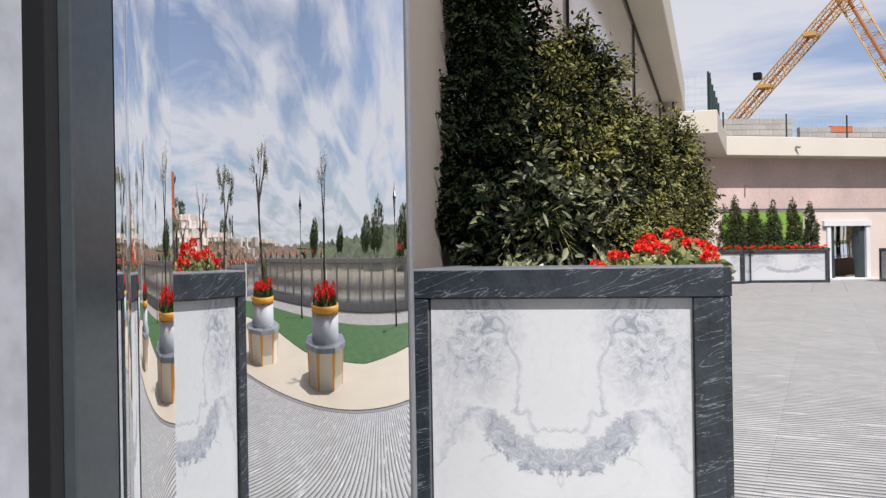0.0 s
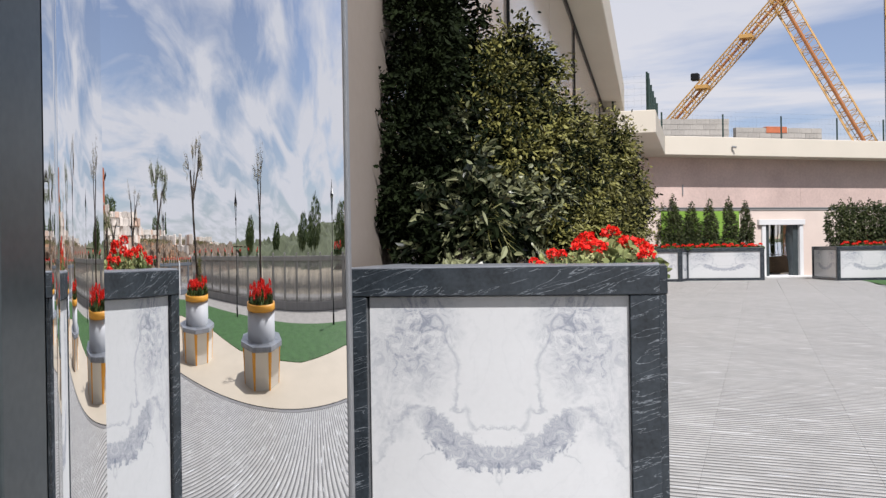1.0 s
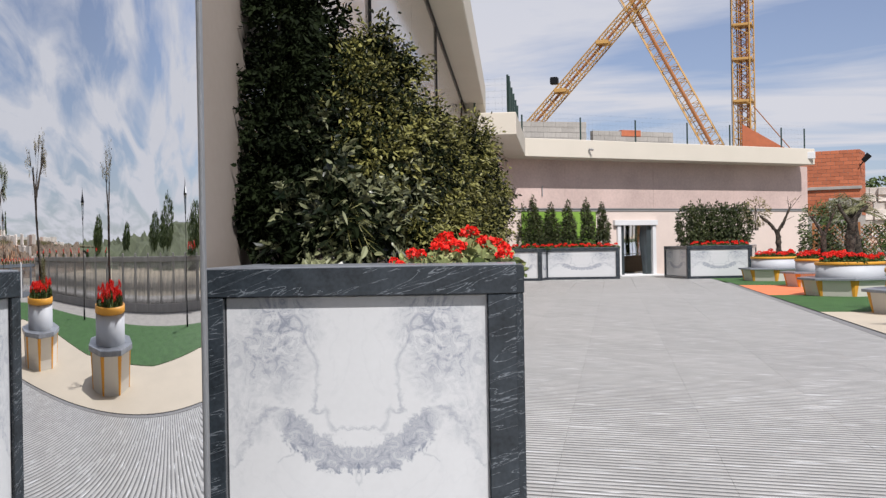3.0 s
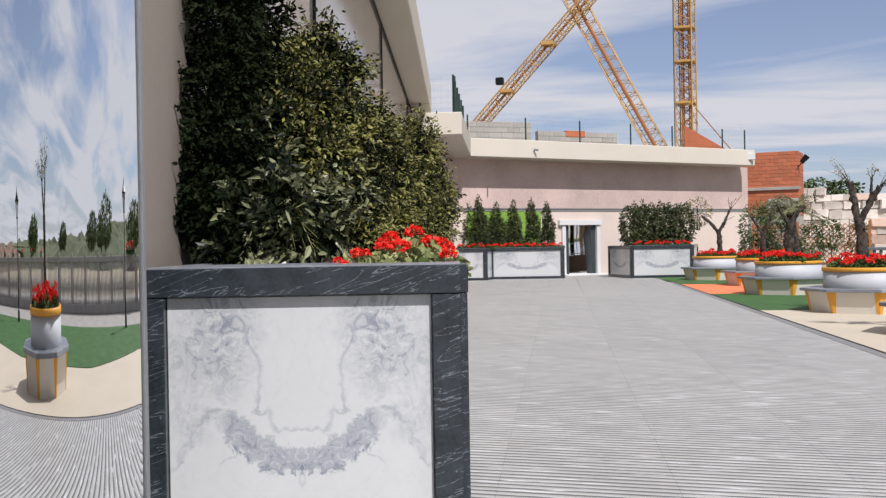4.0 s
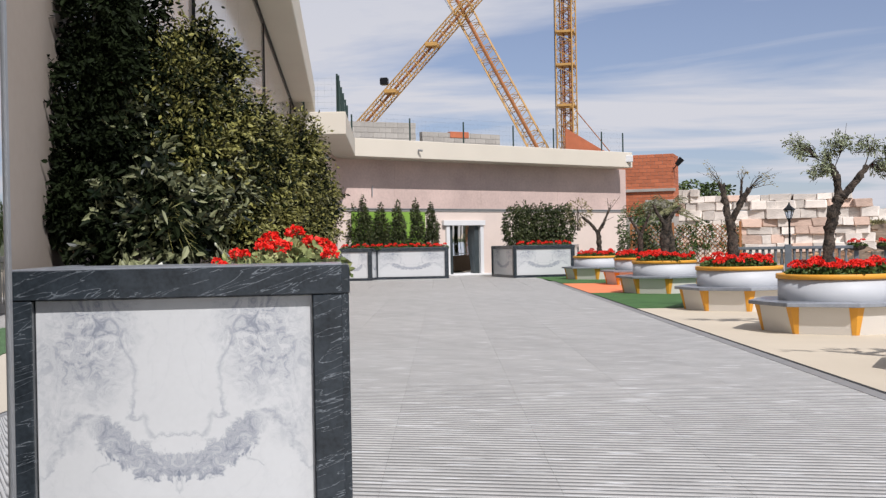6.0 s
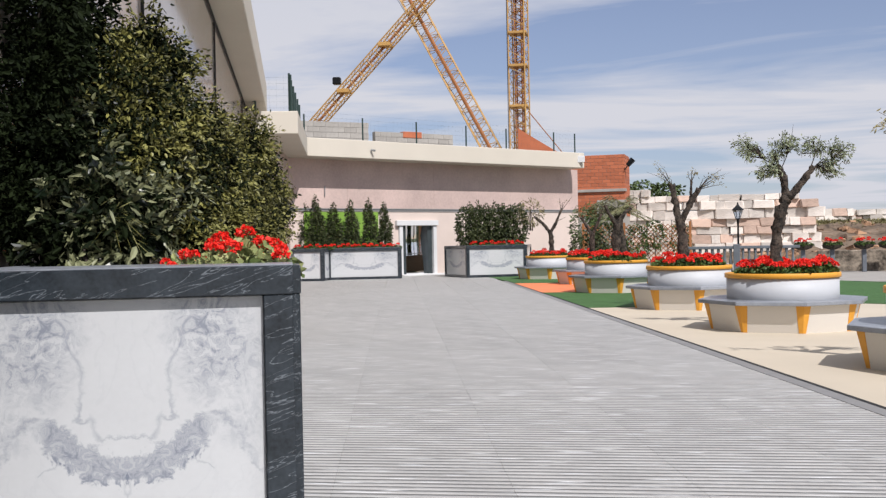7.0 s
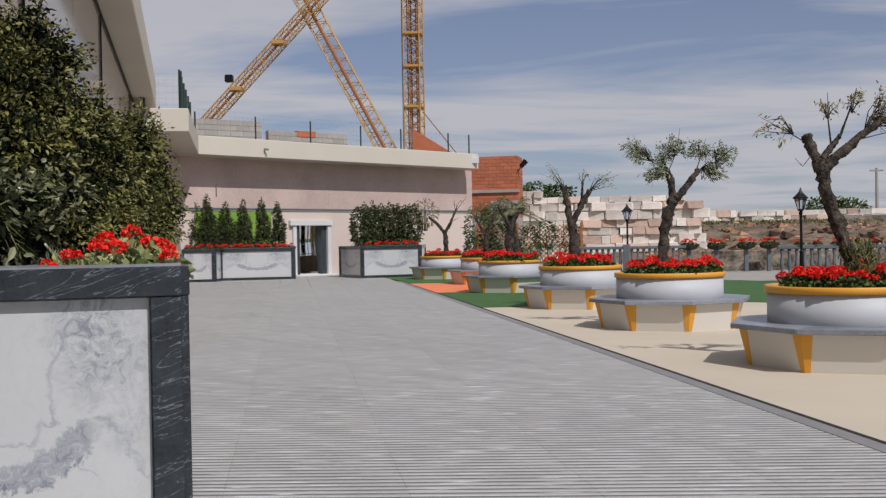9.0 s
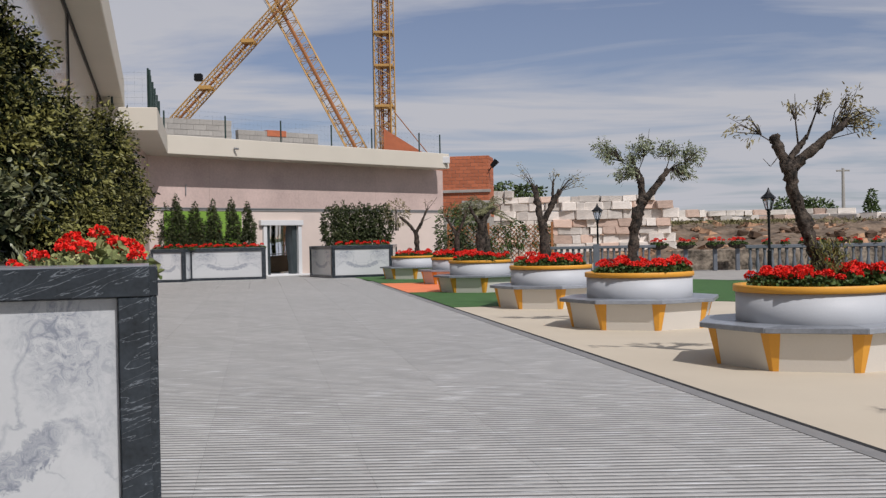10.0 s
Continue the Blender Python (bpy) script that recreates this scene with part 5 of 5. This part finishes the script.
def block_wall(name, a, b, z0, z1, course, long, material, label, category, thick=0.3):
    """A wall of separate blocks in running bond."""
    a, b = Vector(a), Vector(b)
    ln = (b - a).length
    ang = math.degrees(math.atan2((b - a).y, (b - a).x))
    t = thing(name, label, category, pose(a.x, a.y, z0, 0, 0, ang))
    full = mesh_of(box(0.008, long - 0.008, 0, thick, 0.006, course - 0.006, 0.006), "block")
    part("core", box(0.02, ln - 0.02, 0.02, thick - 0.02, -z0 - 0.05, z1 - z0 - 0.02), M_CONC, t)
    rows = max(1, round((z1 - z0) / course))
    for r in range(rows):
        x = -(long / 2 if r % 2 else 0)
        while x < ln - 0.05:
            x0, x1 = max(x, 0), min(x + long, ln)
            q = part("block", full, material, t)
            q.location = (x0, 0, r * course)
            q.scale = ((x1 - x0) / long, 1, 1)
            x += long
    return t


block_wall("rubble_wall", (-14.0, 47.2), (-10.6, 49.4), 5.4, 7.22, 0.26, 0.62, M_CONC, "unfinished grey block wall on the roof", "wall")
block_wall("rubble_wall", (-10.5, 50.4), (-7.0, 53.4), 5.4, 6.92, 0.25, 0.62, M_CONC, "low grey block wall on the roof", "wall")
part("brick_patch", box(1.6, 2.7, -0.03, 0.28, 1.25, 1.56, 0.01), M_BRICK, bpy.data.objects["rubble_wall.001"], "patch of orange brick")
gab = thing("brick_gable", "rust-coloured brick gable beyond the roof", "wall")
bm = bmesh.new()
g1 = [bm.verts.new(p) for p in ((-5.1, 75, -0.1), (-1.0, 75, -0.1), (-1.0, 75, 7.0), (-2.6, 75, 7.9), (-5.1, 75, 9.5))]
g2 = [bm.verts.new(Vector(v.co) + Vector((0, 0.5, 0))) for v in g1]
bm.faces.new(g1)
bm.faces.new(g2[::-1])
for k in range(5):
    bm.faces.new((g1[k], g2[k], g2[(k + 1) % 5], g1[(k + 1) % 5]))
part("wall", bm, M_BRICK, gab)
block_wall("brick_house", (-1.4, 56.5), (1.85, 56.0), 3.95, 5.85, 0.19, 0.42, M_BRICK, "unfinished orange brick house wall", "house", 2.2)
block_wall("brick_house", (-1.4, 56.4), (1.85, 55.9), 2.55, 3.95, 0.2, 0.46, M_BRICK, "lower storey of orange brick with grey patches", "house", 2.2)
beam = thing("ring_beam", "grey concrete beam between the brick storeys", "beam", pose(-1.45, 56.45, 3.86, 0, 0, -8.7))
part("beam", box(0, 3.4, -0.16, 0.3, 0, 0.15, 0.01), M_CONC, beam)
patch = thing("block_infill", "grey block infill beside the brick house", "wall", pose(0.35, 55.6, 0.0))
part("block", box(0, 1.55, 0, 0.3, 0, 3.4, 0.02), M_CONC, patch)
dish = thing("floodlight", "dark floodlight on the brick house corner", "lamp", pose(2.0, 55.9, 5.0))
part("arm", tube([(-0.15, 0, 0.0), (0.05, 0, 0.25)], 0.03, 6), M_IRON, dish)
part("head", tube([(0.0, 0, 0.22), (0.3, 0, 0.55)], [0.12, 0.16], 8), M_IRON, dish)

# ---- quarry: stone blocks, bank, far ground ----


def rough_block(seed):
    rng = np.random.default_rng(seed)
    bm = box(-0.5, 0.5, -0.5, 0.5, 0, 1)
    bmesh.ops.bevel(bm, geom=bm.edges[:], offset=0.05, segments=1, affect="EDGES")
    for v in bm.verts:
        v.co += Vector(rng.normal(0, 0.024, 3))
    return mesh_of(bm, "stone_block")


ROUGH = [rough_block(i) for i in range(9)]
for i, me in enumerate(ROUGH):
    me.materials.append(M_PINKSTONE if i == 3 else M_STONE)
RUSTY = [rough_block(20 + i) for i in range(5)]


def stone_pile(label, a, b, courses, hgt, depth, seed, z0, drop=0.0):
    """A dry wall of big rough blocks, course on course."""
    rng = random.Random(seed)
    a, b = Vector(a), Vector(b)
    ln = (b - a).length
    ang = math.degrees(math.atan2((b - a).y, (b - a).x))
    t = thing("stone_block_wall", label, "stone wall", pose(a.x, a.y, z0, 0, 0, ang))
    level = 0.0
    for c in range(courses):
        x = rng.uniform(-0.4, 0)
        tall = hgt * rng.uniform(0.72, 1.28)
        lim = ln * (1.0 if c < courses - 2 else rng.uniform(0.85, 1.0))
        while x < lim:
            w = rng.uniform(0.5, 1.55) * hgt / 0.55
            if c > courses - 1 - int(drop * x / ln * courses + rng.uniform(0, 0.9)):
                x += w
                continue
            q = part("stone_block", ROUGH[rng.randrange(9)], M_STONE, t)
            q.location = (x + w / 2, rng.uniform(-0.14, 0.14), level)
            q.rotation_euler = (rng.uniform(-0.03, 0.03), rng.uniform(-0.035, 0.035), rng.uniform(-0.12, 0.12))
            q.scale = (w * rng.uniform(0.95, 1.04), depth * rng.uniform(0.8, 1.1), tall * rng.uniform(0.93, 1.06))
            x += w
        level += tall
    return t


stone_pile("stacked wall of pale quarried limestone blocks", (1.9, 60.5), (12.0, 59.0), 9, 0.465, 1.0, 11, 0.0, 0.20)
stone_pile("long row of pale quarried stone blocks on the bank", (9.0, 78), (20.5, 85), 3, 0.55, 1.1, 12, 2.15, 0.35)
stone_pile("long row of pale quarried stone blocks on the bank", (20.0, 85), (33, 84), 2, 0.52, 1.1, 13, 2.25, 0.3)
stone_pile("long row of pale quarried stone blocks on the bank", (32, 84), (64, 70), 2, 0.5, 1.1, 15, 1.9, 0.3)
stone_pile("heap of pale stone blocks at the quarry", (24, 70), (36, 60), 3, 0.62, 1.4, 14, 0.5, 0.2)


def bank(name, x0, x1, y0, y1, nx, ny, height, material, label, rough, seed):
    bm = bmesh.new()
    rows = []
    for i in range(nx + 1):
        col = []
        for j in range(ny + 1):
            x, y = x0 + (x1 - x0) * i / nx, y0 + (y1 - y0) * j / ny
            k = noise.noise(Vector((x * 0.35, y * 0.35, seed))) * rough + noise.noise(Vector((x * 1.3, y * 1.3, seed))) * rough * 0.45
            col.append(bm.verts.new((x, y, height(x, y) + k * min(1, j / 2))))
        rows.append(col)
    for a, b in zip(rows, rows[1:]):
        for j in range(ny):
            bm.faces.new((a[j], b[j], b[j + 1], a[j + 1]))
    return tagged(part(name, bm, material), label, "ground", kind="structure")


def bank_h(x, y):
    f = max(0.0, min(1.0, (y - 55) / 12))
    g = max(0.0, min(1.0, (x - 6) / 5))
    return -0.15 + (2.2 * f ** 0.8) * g


bank("rock_bank", 6, 75, 54, 68, 150, 30, bank_h, M_ROCK, "broken brown rock bank below the quarry", 0.5, 3.0)
bank("scrub_bank", 5, 110, 68, 130, 90, 24, lambda x, y: 1.95 + 0.012 * (y - 68), M_SCRUB, "dry grassy bank with scrub", 0.35, 8.0)
bank("hill_east", 70, 420, -160, 330, 60, 60, lambda x, y: -1 + 7 * math.exp(-((x - 300) / 90) ** 2 - ((y + 40) / 90) ** 2) + 3 * min(1, (x - 70) / 60), M_HILL, "low wooded hill in the distance", 3.0, 5.0)

rock_rng = random.Random(9)
for k in range(230):
    x = rock_rng.uniform(8, 30)
    y = rock_rng.uniform(55.5, 66.5)
    q = part("boulder", RUSTY[k % 5], M_RUSTROCK)
    s = rock_rng.uniform(0.15, 0.45)
    q.matrix_basis = pose(x, y, bank_h(x, y) - 0.15, rock_rng.uniform(-20, 20), rock_rng.uniform(-20, 20), rock_rng.uniform(0, 180)) @ Matrix.Diagonal((s * 1.5, s, s * 0.8, 1))
    tagged(q, "broken brown boulder on the quarry bank", "boulder", "quarry boulders")

scrub_rng = np.random.default_rng(90)
sx_, sy_ = scrub_rng.uniform(8, 50, 14000), scrub_rng.uniform(65, 80, 14000)
sc = np.stack([sx_, sy_, 1.95 + 0.012 * (sy_ - 68) + scrub_rng.uniform(0, 0.22, 14000)], 1)
so_ = scrub_rng.normal(0, 0.5, (14000, 3)) + np.array([[0, 0, 1.0]])
tagged(part("dry_grass", leaves("dry_grass", sc, so_, 0.30, 0.07, M_DRYGRASS, scrub_rng, 0.3), M_DRYGRASS), "dry grass and scrub on the quarry bank", "grass", kind="stuff")

# ---- trellis and plants beyond the benches ----
tre = thing("trellis", "brown diamond lattice trellis with climbing plants", "trellis", pose(-0.3, 44.2, 0, 0, 0, -3))
for (x0, x1) in ((0.0, 1.6), (1.7, 4.4)):
    for k in range(int((x1 - x0 + 1.6) / 0.2)):
        s = x0 - 1.6 + k * 0.2
        for sg in (1, -1):
            p0, p1 = max(s, x0), min(s + 1.6, x1)
            if p1 - p0 > 0.1:
                za, zb = (0.3 + (p0 - s), 0.3 + (p1 - s)) if sg > 0 else (1.9 - (p0 - s), 1.9 - (p1 - s))
                part("slat", tube([(p0, 0.02 * sg, za), (p1, 0.02 * sg, zb)], 0.016, 4), M_RUST, tre)
    for xx in (x0, x1):
        part("post", box(xx - 0.05, xx + 0.05, -0.05, 0.05, 0, 2.0, 0.006), M_RUST, tre)
shrub("climbing_plant", "dark climbing plant on the trellis", [(1.9, 44.0, 1.2, 0.5, 0.3, 0.75), (2.6, 44.0, 1.5, 0.5, 0.3, 0.6), (3.7, 44.3, 1.3, 0.45, 0.3, 0.75), (0.9, 44.4, 0.9, 0.7, 0.3, 0.7)], 1900, 0.13, 0.06, M_BENCHLEAF, 51, "plant", 4, foot=(2.6, 44.0, 0.0))
shrub("bush", "dark rounded bush by the pink wall", [(-0.1, 42.5, 0.9, 0.8, 0.5, 0.8), (0.7, 43, 1.1, 0.6, 0.5, 0.9)], 1600, 0.14, 0.07, M_CYPRESS, 52, "bush", 4, foot=(0.1, 42.6, 0.0))
shrub("bush", "tangled grey-green bush by the brick house", [(-0.2, 45, 1.9, 0.7, 0.5, 0.9), (0.4, 45, 2.3, 0.6, 0.5, 0.6)], 1300, 0.16, 0.05, M_BENCHLEAF, 53, "bush", 6, foot=(0, 45, 0.0))
_rng = np.random.default_rng(61)
palm = thing("palm_tree", "short palm with a rough trunk and spiky fronds", "palm", pose(1.05, 40.0, 0))
part("trunk", tube([(0.25, 0, 0), (0.2, 0, 0.8), (0.05, 0, 1.7), (0, 0, 2.35)], [0.17, 0.15, 0.15, 0.19], 12), M_BARK, palm, smooth=True)
for k in range(26):
    az, el, reach = k * 2.4, 0.0 + 1.15 * (k % 7) / 6, 0.9 + 0.35 * (k % 3) / 2
    f = np.linspace(0.12, 1.0, 26)
    run = np.cos(el) * f * reach
    rise = np.sin(el) * f * reach - 0.34 * (f * reach) ** 2
    line_ = np.stack([np.cos(az) * run, np.sin(az) * run, 2.38 + rise], 1)
    across = np.array([-math.sin(az), math.cos(az), 0.15])
    feet = np.concatenate([line_, line_])
    ways_ = np.concatenate([np.tile(across, (26, 1)), np.tile(-across, (26, 1))]) + np.array([math.cos(az), math.sin(az), 0.0]) * 0.9
    part("frond", leaves("frond", feet, ways_ * 3, 0.30, 0.022, M_PALM, _rng, 0.35), M_PALM, palm, "grey-green spiky frond")

# flower baskets on posts and flower boxes on the rail
for k, px_ in enumerate((7.42, 8.41, 9.48, 10.30)):
    py_ = 38.0
    t = thing("flower_stand", "basket of red flowers on a square grey post", "flower stand", pose(px_, py_, 0), group="flower stands at the terrace edge")
    part("post", box(-0.07, 0.07, -0.07, 0.07, 0, 0.80, 0.01), M_BLUEGREY, t)
    part("basket", lathe([(0.12, 0.80), (0.30, 0.86), (0.36, 0.96)], 12), M_BARK, t)
    for j in range(3):
        q = part("blossoms", GER[(k + j) % 4][1], M_RED, t)
        q.location = (0.20 * math.cos(j * 2.1), 0.20 * math.sin(j * 2.1), 0.98)
        q = part("foliage", GER[(k + j) % 4][0], M_BENCHLEAF, t)
        q.location = (0.20 * math.cos(j * 2.1), 0.20 * math.sin(j * 2.1), 0.92)
RA, RB = Vector((8.15, 29.0)), Vector((15.0, 28.4))
for k in range(13):
    p = RA.lerp(RB, (k + 1.2) / 14)
    geranium(p.x, p.y + 0.2, 1.0, k, k * 33, 0.75, "on the balustrade rail")
for k in range(10):
    p = Vector((15.0, 28.5)).lerp(Vector((17.0, 12.0)), (k + 0.5) / 10)
    geranium(p.x, p.y, 1.2, k, k * 33, 0.9, "on the balustrade rail")
for k in range(3):
    geranium(17.25, -0.6 - 0.45 * k, 1.2, k, k * 33, 1.3, "on the balustrade rail")
rail_wall = thing("retaining_wall", "pale stone retaining wall behind the flower stands", "wall", pose(8.2, 39.5, 0, 0, 0, -20))
part("wall", box(0, 9.0, 0, 0.35, -0.1, 0.75, 0.02), M_MASONRY, rail_wall)
_c = np.tile([[3.75, 10.40, 0.80]], (900, 1)) + _rng.normal(0, 1, (900, 3)) * np.array([[0.09, 0.08, 0.02]])
_c[:, 2] += _rng.uniform(0, 0.40, 900)
_o = _rng.normal(0, 0.4, (900, 3)) + np.array([[0, 0, 1.2]])
her = thing("rosemary", "feathery yellow-green herb at the olive's foot", "plant")
part("foliage", leaves("foliage", _c, _o, 0.07, 0.010, M_PRIVET, _rng, 0.1), M_PRIVET, her)

# ---- far distance ----
pole = thing("utility_pole", "grey concrete utility pole with a cross-arm", "utility pole", pose(47.0, 126.0, 1.5))
part("pole", tube([(0, 0, 0), (0, 0, 7.6)], [0.24, 0.16], 8), M_CONC, pole)
part("cross_arm", box(-0.8, 0.8, -0.08, 0.08, 7.2, 7.4, 0.02), M_CONC, pole)
shrub("far_tree", "dark rounded pine on the horizon", [(38.5, 118, 4.0, 2.4, 2, 1.6), (41, 118, 3.6, 2.2, 2, 1.5)], 1500, 0.45, 0.25, M_TREEFAR, 71, "tree", 2, foot=(39.7, 118, 1.6))
shrub("far_tree", "slim cypress on the horizon", [(49.5, 124, 3.6, 0.8, 0.8, 1.8), (49.6, 124, 5.2, 0.45, 0.45, 1.2)], 600, 0.45, 0.2, M_TREEFAR, 72, "tree", 2, foot=(49.5, 124, 1.6))
shrub("far_tree", "low bush on the horizon", [(45.6, 122, 2.8, 1.6, 1, 1.0), (51.5, 122, 2.6, 1.6, 1, 1.0)], 700, 0.4, 0.25, M_TREEFAR, 73, "tree", 2, foot=(48, 122, 1.6))
shrub("far_tree", "green bush on top of the stone wall", [(3.2, 64, 4.3, 0.9, 0.7, 0.5), (4.6, 64, 4.2, 0.9, 0.7, 0.45)], 700, 0.25, 0.14, M_TREEFAR, 74, "tree", 2, foot=(3.8, 64, 0.0))
tree_rng = random.Random(31)
for k in range(9):
    tx, ty = tree_rng.uniform(60, 110), tree_rng.uniform(-40, 75)
    th = tree_rng.uniform(2.5, 4.5)
    shrub("far_tree", "dark tree on the slope beyond the terrace", [(tx, ty, 1.6 + th * 0.5, th * 0.7, th * 0.8, th * 0.42), (tx + 0.7, ty + 1.6, 1.6 + th * 0.35, th * 0.7, th * 0.9, th * 0.32)], 900, 0.6, 0.35, M_TREEFAR, 400 + k, "tree", 2, foot=(tx, ty, -0.05))

# ---- street slabs ----
SW, SL = 0.97, 1.46
slab_bm = prism([(0.0005, 0.0005), (SW - 0.0005, 0.0005), (SW - 0.0005 - 0.19 * SL, SL - 0.0005), (0.0005 - 0.19 * SL, SL - 0.0005)], -0.04, 0.0, 0.0006)
slab_mesh = mesh_of(slab_bm, "paving_slab")
slab_mesh.materials.append(M_PAVE)
rest = bmesh.new()
for r in range(40):
    y0 = -11.0 + r * SL
    for k in range(14):
        x0 = edge_x(y0) - 0.185 - (k + 1) * SW
        left = -2.64 - 0.2925 * (y0 - 4.1) - 1.0
        if x0 + SW < left or (y0 < 4 and x0 + SW < -2.9) or y0 > 46:
            continue
        if -6 < y0 < 29:
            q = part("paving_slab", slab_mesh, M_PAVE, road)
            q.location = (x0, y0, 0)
        else:
            d = 0.19 * SL
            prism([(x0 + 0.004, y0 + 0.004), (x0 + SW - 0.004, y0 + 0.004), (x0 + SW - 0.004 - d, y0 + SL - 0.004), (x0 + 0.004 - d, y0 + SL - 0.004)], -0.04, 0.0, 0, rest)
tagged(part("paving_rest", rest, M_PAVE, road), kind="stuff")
